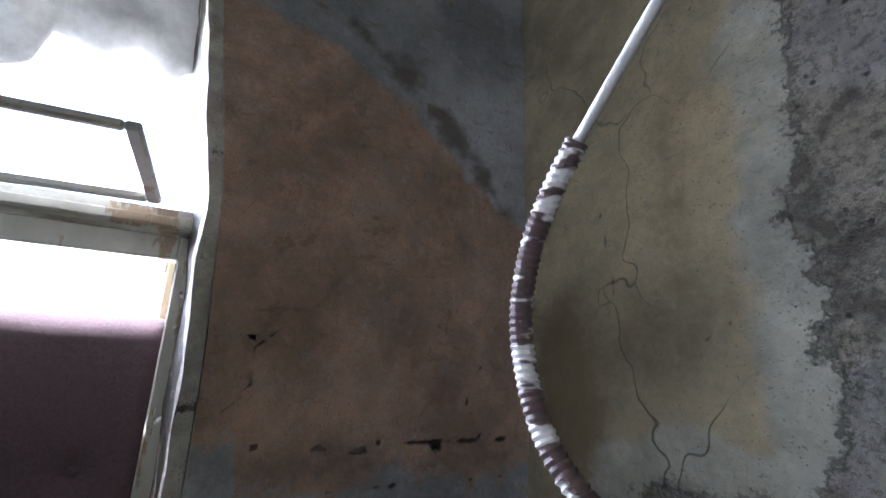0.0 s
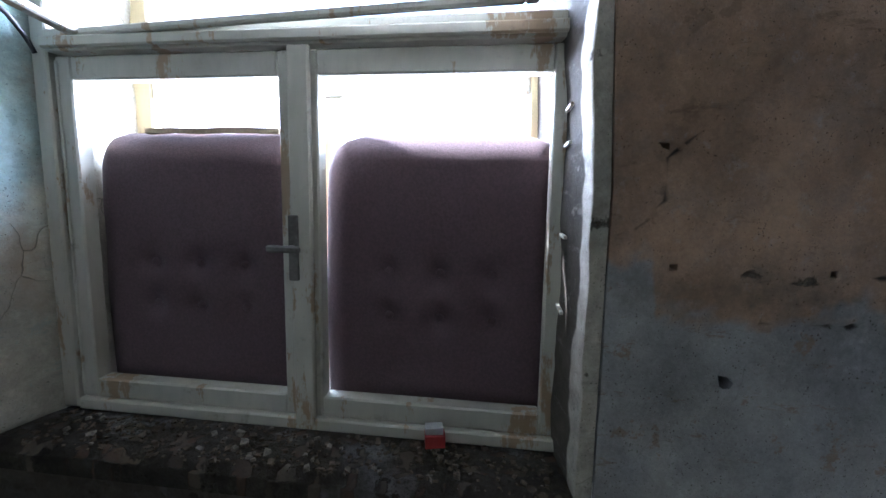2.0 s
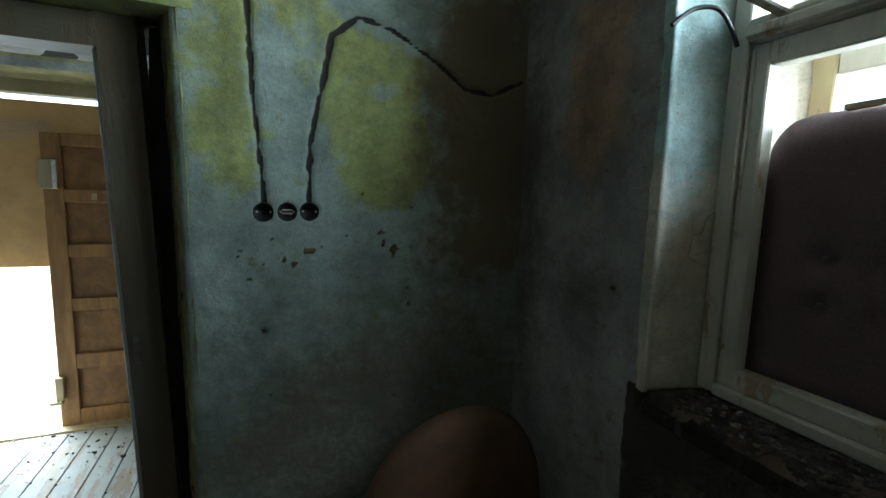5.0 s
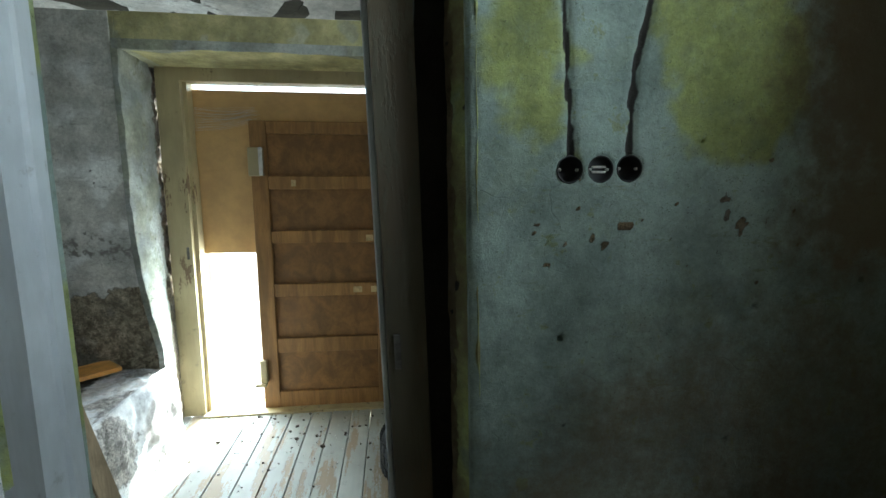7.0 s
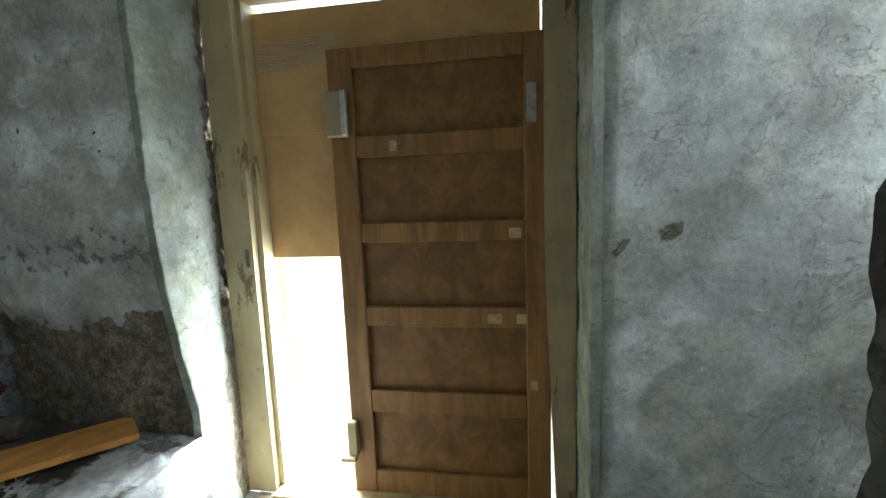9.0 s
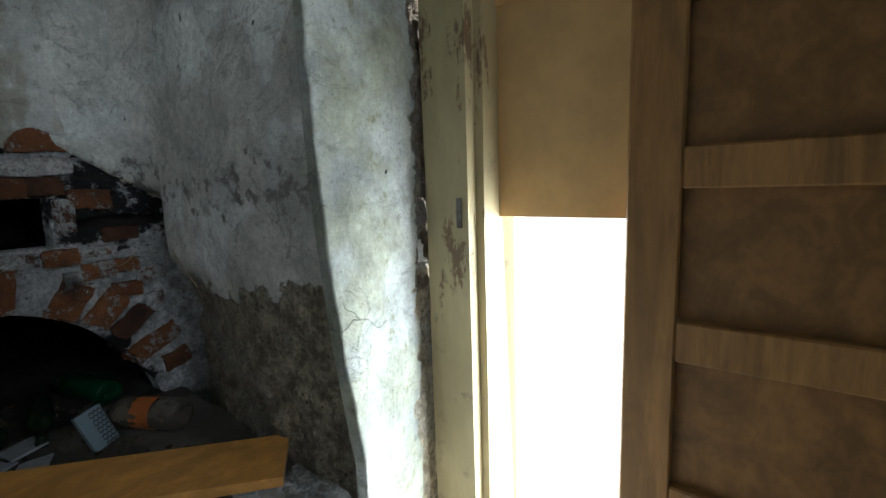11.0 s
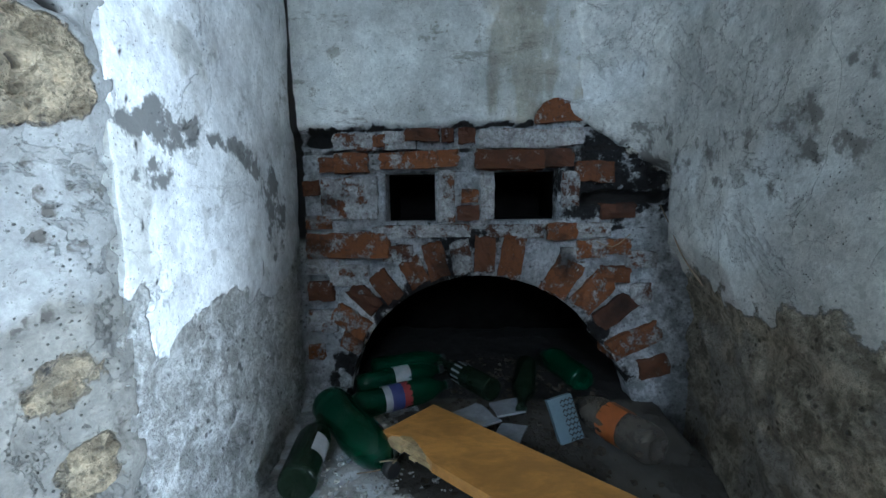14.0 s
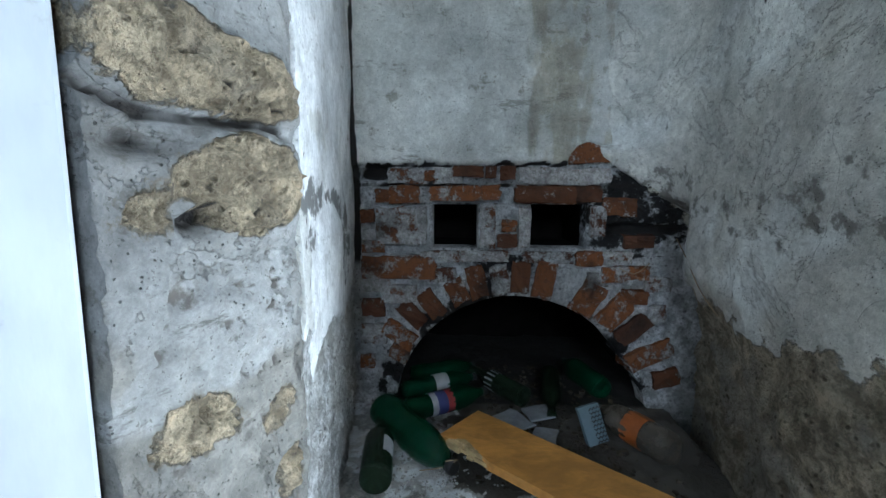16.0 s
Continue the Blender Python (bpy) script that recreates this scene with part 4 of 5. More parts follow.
def pier_layers(u, v):
    n, f = fbm(u, v, 4, 133), fbm(u, v, 16, 138)
    one = blob(u, v, 0.14, 1.37, 0.15, 0.05) + 0.01 * n + 0.01 * f
    two = blob(u, v, 0.168, 1.252, 0.1, 0.056) + 0.006 * n + 0.008 * f
    few = max(blob(u, v, 0.212, 0.95, 0.034, 0.026), blob(u, v, 0.085, 1.0, 0.06, 0.035), blob(u, v, 0.228, 0.865, 0.03, 0.035), blob(u, v, 0.05, 1.225, 0.04, 0.03), blob(u, v, 0.1, 0.8, 0.06, 0.03)) + 0.012 * n + 0.016 * f
    seam = soft(0.007 + 0.006 * f - near_line(u, v, [(0.0, 1.335), (0.06, 1.315), (0.13, 1.318), (0.2, 1.325), (0.25, 1.318)]), 0.012)
    pit = max(soft(0.022 + 0.01 * f - math.hypot(u - 0.095, (v - 1.215) * 1.6), 0.02), soft(0.012 + 0.01 * f - math.hypot((u - 0.05) * 0.6, v - 1.29), 0.02))
    chips = max(soft(f - 0.55 + 0.3 * n, 0.2), soft(nz(u, v, 60, 151) - 0.3, 0.1)) * soft(1.22 - v, 0.2)
    white = soft(blob(u, v, 0.13, 1.047, 0.022, 0.017) + 0.003 * f, 0.006)
    low = 1.05 + 0.08 * n - v
    r = max(soft(one, 0.02), soft(two, 0.02), soft(few, 0.03) * 0.8)
    rough_ = 0.014 * fbm(u, v, 22, 141) + 0.014 * fbm(u, v, 70, 143) - 0.016 * soft(nz(u, v, 75, 149) - 0.28, 0.16)
    relief = 0.01 * n + 0.003 * f + 0.02 * soft(one, 0.05) + 0.028 * soft(two, 0.06) + r * rough_ + 0.006 * fbm(u, v, 34, 147) - 0.035 * max(seam, pit) - 0.01 * chips + 0.006 * f * soft(low) + 0.006 * white
    relief -= 0.035 * max(0, (u - 0.22) / 0.08) ** 2
    return relief, r * (1 - white), max(0, soft(low + 0.05 * f, 0.1) - white), max(soft(0.1 * n + 0.08 * f - 0.02, 0.12) * 0.5, pit * 0.7, chips * 0.6) * (1 - white), max(seam, pit, 0.75 * r * soft(nz(u, v, 75, 149) - 0.34, 0.12)) * 0.85


M["pier"] = plaster("limewash_stone", (0.3, 0.3, 0.295), (0.235, 0.225, 0.205), (0.58, 0.48, 0.34), (0.12, 0.11, 0.1), 0.1, 2.0, True, 0.25)
structure(wall("wall_hall_south_pier", (-1.468, 0.722, 0), (-0.949, 0.316, 0), (0, 0, 1), steps(0, 0.3, 0.007), steps(0, 2.9, 0.008, 0.6, 1.9), 0.035, M["pier"], pier_layers), "whitewashed pier with tan stones showing where the plaster fell")


def slope_layers(u, v):
    n, f = fbm(u, v, 4, 153), fbm(u, v, 18, 158)
    low = 1.02 if u < 0.05 else 0.93 + 0.035 * math.sin((u - 0.05) * 9) + 0.05 * max(0, u - 0.3)
    bare = low + 0.03 * n + 0.03 * f - v
    grey = max(blob(u, v, 0.13, 1.235, 0.11, 0.035), 0.016 - near_line(u, v, [(0.15, 1.235), (0.3, 1.235), (0.45, 1.215), (0.56, 1.17)]), blob(u, v, 0.1, 1.17, 0.05, 0.02)) + 0.014 * n + 0.022 * f
    speck = (blob(u, v, 0.62, 1.1, 0.13, 0.2) + 0.03) * 1.2 + 0.1 * f + 0.05 * n - 0.06
    older = max(blob(u, v, 0.2, 1.36, 0.09, 0.03), blob(u, v, 0.02, 1.15, 0.05, 0.12)) + 0.03 * f
    hair = soft(0.001 - min(near_line(u, v, [(0.74, 1.25), (0.73, 1.4), (0.74, 1.6), (0.75, 1.9)]), near_line(u, v, [(0.03, 1.3), (0.05, 1.2), (0.04, 1.1), (0.06, 1.03)])), 0.005)
    hollow = soft(f - 0.5 + 0.5 * n, 0.25) * soft(bare, 0.05)
    relief = 0.007 * n + 0.0015 * f - 0.006 * soft(bare, 0.012) - 0.004 * soft(grey, 0.02) + (0.012 * f + 0.007 * fbm(u, v, 45, 159)) * soft(bare) - 0.008 * hollow
    return relief, soft(bare, 0.03), soft(older, 0.04), max(soft(grey, 0.03), soft(speck, 0.12) * 0.75, hollow * 0.5), hair


structure(wall("wall_hall_south", (-1.745, 0.795, 0), (-0.9903, -0.1389, 0), (0, 0, 1), steps(0, 0.86, 0.01), steps(0, 2.9, 0.01, 0.45, 2.0), 0.3, M["hall_white"], slope_layers), "bright whitewashed wall flaking to grey render beside the hearth")
structure(wall("wall_hall_south_far", (1.4, 0.79, 0), (-1, 0, 0), (0, 0, 1), steps(0, 1.36, 0.06), steps(0, 2.9, 0.06), 0.2, M["hall"], plain_layers), "plain limewashed hall wall")
structure(wall("wall_hall_south_above", (0.05, 0.79, 0), (-1, 0, 0), (0, 0, 1), steps(0, 1.45, 0.06), steps(2.16, 2.9, 0.06), 0.2, M["hall"], plain_layers), "plain limewashed wall over the doorway")
# this opening and its window are added, unseen, to carry the hall fill
structure(wall("wall_hall_east", (1.4, 1.75, 0), (0, -1, 0), (0, 0, 1), steps(0, 1.0, 0.06), steps(0, 2.9, 0.06), 0.2, M["hall"], plain_layers, (), [(0.25, 0.9, 1.85, 2.65)]), "plain limewashed hall wall with an added opening for fill light")
w2 = thing("added_window", pose(1.5, 1.175, 1.85), "plain white-painted window added, unseen, at the end of the hall for fill light", "window", kind="structure")
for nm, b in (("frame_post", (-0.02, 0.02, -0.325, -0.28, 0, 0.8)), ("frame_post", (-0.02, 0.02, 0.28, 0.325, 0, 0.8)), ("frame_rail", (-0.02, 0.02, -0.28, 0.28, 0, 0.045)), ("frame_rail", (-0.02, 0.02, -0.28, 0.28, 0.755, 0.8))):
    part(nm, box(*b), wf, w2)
structure(wall("ceiling_hall", (-2.7, 1.75, 2.9), (1, 0, 0), (0, -1, 0), steps(0, 4.3, 0.15), steps(0, 1.05, 0.15), 0.1, M["ceiling"], plain_layers), "dull limewashed hall ceiling", "ceiling")


# raised hearth, its front rounded and crumbling
def hearth_layers(u, v):
    fall = max(0, v + 1.545)
    deep = min(0.49, fall * 9.0)
    n, f = fbm(u, v - deep, 5, 163), fbm(u, v - deep, 22, 168)
    # floor black behind the arch: soot, plus the firebox's shade put into colour
    return 0.012 * n + 0.006 * f - deep, soft(0.2 * n - 0.03, 0.2), soft(0.2 * f), soft(0.08 * n + 0.05 * f + min(0.4, max(-0.12, min(-2.15 - v, u - 1.02), -2.62 - v, min(u - 1.42, -1.85 - v))), 0.15) * 1.5, soft(-2.6 - v + 0.03 * n, 0.06)


structure(wall("hearth", (0, 0, 0.5), (0, 1, 0), (-1, 0, 0), steps(0.66, 1.75, 0.013), steps(1.46, 3.4, 0.013), 0.6, M["hearth"], lambda u, v: hearth_layers(u, -v)), "raised hearth of crumbling whitewashed rubble", "hearth")


def hearth_front_layers(u, v):
    n, f = fbm(u, v, 5, 173), fbm(u, v, 20, 178)
    red = blob(u, v, 0.25, 0.3, 0.25, 0.2) + 0.08 * n + 0.04 * f
    return 0.016 * n + 0.006 * f - 0.03 * max(0, (v - 0.42) / 0.08) ** 2 + 0.03 * (0.5 - v), soft(red, 0.1) * 0.8, soft(0.15 * n), soft(0.1 * n - 0.1, 0.2), 0


structure(wall("hearth_front", (-1.495, 0.8, 0), (-0.011, 0.99994, 0), (0, 0, 1), steps(0, 0.92, 0.012), steps(0, 0.505, 0.012), 0.05, M["hearth"], hearth_front_layers), "whitewashed front of the raised hearth, rubbed to reddish masonry", "hearth")

# ---- the outer door ----
of = thing("outer_door_frame", pose(-0.87, 2.1, 0), "yellowed white-painted timber frame of the outer door", "door frame", kind="structure")
OF = pose(0.87, -2.1, 0)
for nm, b in (("post", (-1.64, -1.5, 2.06, 2.17, 0, 2.33)), ("post", (-0.245, -0.125, 2.06, 2.17, 0, 2.33)), ("head", (-1.5, -0.245, 2.06, 2.17, 2.21, 2.32)), ("rebate", (-1.5, -1.475, 2.1, 2.27, 0, 2.21)), ("threshold", (-1.5, -0.245, 2.02, 2.27, -0.02, 0.015))):
    bm = rough_box(*b, 5, 0.003, len(nm))
    if b[0] == -0.245:
        # the hinge side has warped away from the leaf at its foot
        for v in bm.verts:
            if v.co.x < -0.2:
                v.co.x += 0.045 * max(0, 1.05 - v.co.z) / 1.05
    bmesh.ops.transform(bm, matrix=OF, verts=bm.verts)
    part(nm, bm, M["outer_frame"], of)
bm = box(-1.535, -1.52, 2.052, 2.066, 1.09, 1.17, bevel=0.002)
bmesh.ops.transform(bm, matrix=OF, verts=bm.verts)
part("strike_plate", bm, M["iron"], of, "rusty strike plate")

ol = thing("outer_door", pose(-0.668, 2.115, 0.012), "loose yellow-brown five-panel door blocking the outer doorway", "door")
L = pose(0.668, -2.115, 0)


def lpart(name, bm, material, label=""):
    bmesh.ops.transform(bm, matrix=L, verts=bm.verts)
    return part(name, bm, material, ol, label)


lpart("stile", box(-1.116, -1.01, 2.095, 2.135, 0, 1.97), M["door_wood"])
lpart("stile", box(-0.32, -0.222, 2.095, 2.135, 0, 1.97), M["door_wood"])
for z0, z1 in ((0, 0.115), (0.4, 0.505), (0.8, 0.89), (1.17, 1.255), (1.53, 1.618), (1.89, 1.97)):
    lpart("rail", box(-1.01, -0.32, 2.096, 2.135, z0, z1), M["door_wood"])
for z0, z1 in ((0.115, 0.4), (0.505, 0.8), (0.89, 1.17), (1.255, 1.53), (1.618, 1.89)):
    lpart("panel", box(-1.01, -0.32, 2.122, 2.13, z0, z1, bevel=0), M["panel_wood"])
lk = bmesh.new()
add_box(lk, -1.125, -1.03, 2.065, 2.095, 1.615, 1.8, 0.006)
lpart("lock_case", lk, M["outer_frame"], "pale painted rim lock")
lpart("lock_plate", box(-1.055, -1.03, 2.055, 2.066, 1.62, 1.8, bevel=0.003), M["steel"], "pale worn lock plate")
lpart("hinge_plate", box(-0.31, -0.27, 2.085, 2.095, 1.63, 1.78, bevel=0.003), M["steel"], "pale steel hinge plate")
br = bmesh.new()
add_box(br, -1.125, -1.08, 2.06, 2.095, 0.2, 0.36, 0.004)
add_box(br, -1.15, -1.08, 2.03, 2.07, 0.185, 0.205, 0.003)
lpart("bracket", br, M["outer_frame"], "pale wooden bracket")
for x, z, s in ((-0.36, 1.2, 0.05), (-0.45, 0.84, 0.06), (-0.34, 0.84, 0.04), (-0.29, 0.55, 0.03), (-0.85, 1.57, 0.03)):
    lpart("paint_scar", box(x - s / 2, x + s / 2, 2.0935, 2.097, z - 0.02, z + 0.022, bevel=0.001), M["splinter"], "pale scraped paint")

hb = mesh_object("hardboard_sheet", box(-1.474, -0.25, 2.172, 2.18, 1.665, 2.18, bevel=0.001), M["hardboard"])
tagged(hb, "tan hardboard sheet nailed across the outer doorway", "board")
hb = mesh_object("hardboard_sheet", box(-1.474, -0.7, 2.181, 2.189, 1.112, 1.675, bevel=0.001), M["hardboard"])
tagged(hb, "tan hardboard sheet hanging behind the loose door", "board")

# ---- outdoors ----
gr = mesh_object("ground", box(-3000, 3000, -3000, 3000, -0.6, -0.13, bevel=0), M["ground"])
structure(gr, "pale gravel ground outside", "ground")


# ---- things: the room with the window ----
def socket_box(x, z, sunk):
    """A round wall box let into the plaster, with a worn rim and screws."""
    o = thing("switch_box", pose(x, 0.0, z, 90), "black round wiring box sunk in the wall", "wiring box", "wiring boxes in a row")
    prof = [(0.029, -0.002), (0.031, 0.002), (0.029, 0.003), (0.0265, 0.0), (0.026, -sunk), (0.002, -sunk)]
    part("cup", lathe(prof, 20, False), M["black_plastic"], o)
    for s in (-1, 1):
        b = lathe([(0.003, -0.012), (0.0035, -0.006), (0.002, -0.004)], 8)
        bmesh.ops.transform(b, matrix=Matrix.Translation((0.02 * s, 0, 0)), verts=b.verts)
        part("screw", b, M["steel"], o)
    return o


socket_box(0.19, 1.594, 0.03)
mid_box = socket_box(0.26, 1.595, 0.012)
bm = bmesh.new()
add_box(bm, -0.016, 0.016, -0.008, -0.003, -0.011, -0.004, 0.001)
add_box(bm, -0.016, 0.016, 0.003, 0.008, -0.011, -0.004, 0.001)
part("contact", bm, M["steel"], mid_box, "dull steel contact strips")
socket_box(0.328, 1.597, 0.03)

# armchair in the corner, seen over its rounded back
ch = thing("armchair", pose(0.74, -0.42, -0.01, 0, 0, 12), "orange-brown vinyl chair with a rounded back in the corner", "chair")


def padded(width, height, depth, arch):
    """A pad with a domed upper edge when arch is set."""
    bm = bmesh.new()
    n = 22
    rings = []
    for d, inset in ((-depth / 2, 0.05), (-depth / 2 + 0.02, 0.015), (0, 0.0), (depth / 2 - 0.02, 0.015), (depth / 2, 0.05)):
        pts = [(-width / 2 + inset, inset), (width / 2 - inset, inset)]
        for k in range(n + 1):
            a = math.pi * k / n
            pts.append(((width / 2 - inset) * math.cos(a) * (1 if arch else 1), height * (1 - arch) + (height * arch - inset) * math.sin(a) ** 0.8))
        rings.append([bm.verts.new((x, d + 0.006 * nz(x, z, 9), z)) for x, z in pts])
    for a, b in zip(rings, rings[1:]):
        for k in range(len(a)):
            bm.faces.new((a[k], a[(k + 1) % len(a)], b[(k + 1) % len(a)], b[k])).smooth = True
    bm.faces.new(rings[0][::-1]).smooth = True
    bm.faces.new(rings[-1]).smooth = True
    return bm


bm = padded(0.68, 0.62, 0.1, 0.6)
bmesh.ops.transform(bm, matrix=pose(0, 0.03, 0.41, -6), verts=bm.verts)
part("backrest", bm, M["vinyl"], ch)
bm = padded(0.52, 0.46, 0.1, 0.2)
bmesh.ops.transform(bm, matrix=pose(0, -0.02, 0.4, 90), verts=bm.verts)
part("seat", bm, M["vinyl"], ch)
for sx in (-1, 1):
    for y in (-0.42, 0.02):
        part("leg", tube([(sx * 0.2, y, 0.37), (sx * 0.215, y * 1.05, 0.0)], 0.016, 10, step=0.1), M["old_wood"], ch)

# corrugated conduit hanging from the ceiling
co = thing("conduit", pose(0.26, -2.32, 3.0), "thin white corrugated cable conduit hanging loose, banded with grime", "cable conduit")
C = pose(-0.26, 2.32, -3.0)
bm = tube([(0.2600, -2.3200, 2.9900), (0.1674, -2.1740, 2.2233), (0.1374, -2.1040, 1.9733), (0.2269, -2.1021, 1.8934), (0.2642, -2.1013, 1.8601)], 0.0021, 8, step=0.02)
bmesh.ops.transform(bm, matrix=C, verts=bm.verts)
part("cable", bm, M["conduit"], co, "smooth white cable")
path = [(0.2642, -2.1013, 1.8601), (0.2779, -2.0999, 1.8432), (0.2887, -2.0985, 1.8239), (0.2960, -2.0988, 1.7979), (0.2945, -2.1008, 1.7724), (0.2871, -2.1038, 1.7517), (0.2766, -2.1082, 1.7377), (0.2644, -2.1139, 1.7255), (0.2444, -2.1739, 1.6655), (0.2244, -2.3139, 1.5655), (0.2144, -2.5139, 1.4255)]
bm = tube(path, 0.0048, 12, True, 0.0014)
bmesh.ops.transform(bm, matrix=C, verts=bm.verts)
m = Nodes("banded_conduit")
band = m.span(m.noise(1, 3, 0.6, m.stretched(30, 30, 95)), 0.5, 0.56)
mat = m.done(m.mix(band, (0.1, 0.065, 0.06), (0.62, 0.6, 0.58)), 0.6, m.noise(300), 0.3, 0.001)
part("hose", bm, mat, co, "corrugated hose with dark grime bands")

# loose cable over the window reveal
cb = mesh_object("cable", tube([(1.1, -0.66, 2.08), (1.15, -0.675, 2.12), (1.2, -0.7, 2.12), (1.24, -0.708, 2.08), (1.262, -0.712, 2.04)], 0.0055, 6), M["black_plastic"])
tagged(cb, "thin dark cable looped down the window reveal", "cable")


def scatter(name, count, place, sizes, material, label, seed):
    """Crumbs: small broken lumps, too many to count."""
    rnd = random.Random(seed)
    co_, fa = [], []
    for _ in range(count):
        p, s = Vector(place(rnd)), rnd.uniform(*sizes) * rnd.uniform(0.5, 1)
        k = len(co_)
        flat = rnd.uniform(0.3, 0.8)
        turn = Euler((rnd.uniform(-0.4, 0.4), rnd.uniform(-0.4, 0.4), rnd.uniform(0, 6.3))).to_matrix()
        for x, y, z in ((-1, -1, -1), (1, -1, -1), (1, 1, -1), (-1, 1, -1), (-1, -1, 1), (1, -1, 1), (1, 1, 1), (-1, 1, 1)):
            v = Vector((x * s * rnd.uniform(0.5, 1), y * s * rnd.uniform(0.4, 0.9), z * s * flat * rnd.uniform(0.4, 1)))
            co_.append(p + turn @ v + Vector((0, 0, s * flat * 0.5)))
        fa += [tuple(k + i for i in f) for f in ((0, 3, 2, 1), (4, 5, 6, 7), (0, 1, 5, 4), (1, 2, 6, 5), (2, 3, 7, 6), (3, 0, 4, 7))]
    me = bpy.data.meshes.new(name)
    me.from_pydata(co_, [], fa)
    me.materials.append(material)
    return tagged(new(name, me), label, "debris", kind="stuff")


scatter("lime_crumbs", 60, lambda r: (r.uniform(1.12, 1.27), r.uniform(-1.92, -0.72), 1.162), (0.002, 0.012), M["sill_debris"], "pale lime crumbs strewn over the window sill", 1)
scatter("brown_crumbs", 520, lambda r: (r.uniform(1.12, 1.27), r.uniform(-1.92, -0.72), 1.162), (0.002, 0.01), M["brown_debris"], "brown dirt crumbs strewn over the window sill", 2)
cg = thing("cigarette_pack", pose(1.255, -1.665, 1.168, 0, 0, 15), "crumpled red and white cigarette pack on the sill", "packet")
part("box", rough_box(-0.016, 0.016, -0.022, 0.022, 0, 0.028, 2, 0.003, 5), M["label_red"], cg)
part("flap", rough_box(-0.008, 0.02, -0.02, 0.02, 0.0285, 0.044, 2, 0.003, 6), M["label_white"], cg, "torn white flap")
pl = mesh_object("plaster_chip", rough_box(1.125, 1.175, -2.0, -1.965, 1.165, 1.2, 2, 0.012, 7), M["film"])
tagged(pl, "fallen white plaster chip on the sill corner", "debris")
sl = mesh_object("wood_splinter", rough_box(1.36, 1.375, -1.25, -0.9, 1.872, 1.884, 4, 0.008, 9), M["old_wood"])
tagged(sl, "dark splinter of wood lying on the cushion", "splinter")

# ---- things: the hall ----
# boards of the hall floor
fh = thing("floor_hall", pose(0, 0.5, 0), "grey-painted boarded floor, dusty and littered", "floor", kind="structure")
x, k = -1.72, 0
while x < 1.4:
    w = 0.135 + 0.03 * nz(k, 0.5, 1.7)
    part("plank", box(x + 0.003, x + w - 0.003, -0.3, 1.56, -0.03, 0.0015 * nz(k, 2, 3), bevel=0.002), M["floorboards"], fh)
    x, k = x + w, k + 1
scatter("floor_litter", 260, lambda r: (r.uniform(-1.5, 0.2), 2.05 - abs(r.gauss(0, 0.45)), 0.002), (0.002, 0.008), M["debris"], "plaster crumbs on the floorboards", 3)
scatter("dead_leaves", 90, lambda r: (r.uniform(-1.4, 0.1), 2.0 - abs(r.gauss(0, 0.4)), 0.002), (0.004, 0.014), M["dark_debris"], "dark dry leaves on the floorboards", 4)

ty = thing("car_wheel", pose(0.0, 1.37, 0.0, 0, 0, 0), "old black car tyre on its rim, lying on the floor", "tyre")
prof = [(0.18, 0.03), (0.2, 0.005), (0.25, 0.0), (0.275, 0.02), (0.285, 0.05), (0.288, 0.1), (0.285, 0.15), (0.275, 0.175), (0.25, 0.195), (0.2, 0.19), (0.18, 0.165), (0.178, 0.1), (0.18, 0.035)]


def ring_lathe(profile, seg=40):
    bm = bmesh.new()
    rings = [[bm.verts.new((r * math.cos(2 * math.pi * k / seg), r * math.sin(2 * math.pi * k / seg), z)) for r, z in profile] for k in range(seg)]
    for i in range(seg):
        a, b = rings[i], rings[(i + 1) % seg]
        for k in range(len(profile)):
            q = (k + 1) % len(profile)
            bm.faces.new((a[k], b[k], b[q], a[q])).smooth = True
    return bm


part("tyre", ring_lathe(prof), M["rubber"], ty)
tr = bmesh.new()
for k in range(44):
    for z in (0.035, 0.1, 0.165):
        add_box(tr, 0.281, 0.293, -0.013, 0.013, z - 0.022, z + 0.022, 0.002, Matrix.Rotation(2 * math.pi * (k + 0.5 * (z > 0.05)) / 44, 4, "Z"))
part("tread", tr, M["rubber"], ty, "worn rubber tread blocks")
part("rim", ring_lathe([(0.176, 0.17), (0.182, 0.172), (0.176, 0.15), (0.15, 0.12), (0.07, 0.13), (0.03, 0.12), (0.03, 0.11), (0.07, 0.118), (0.145, 0.108), (0.172, 0.14)]), M["steel"], ty, "dull steel rim")


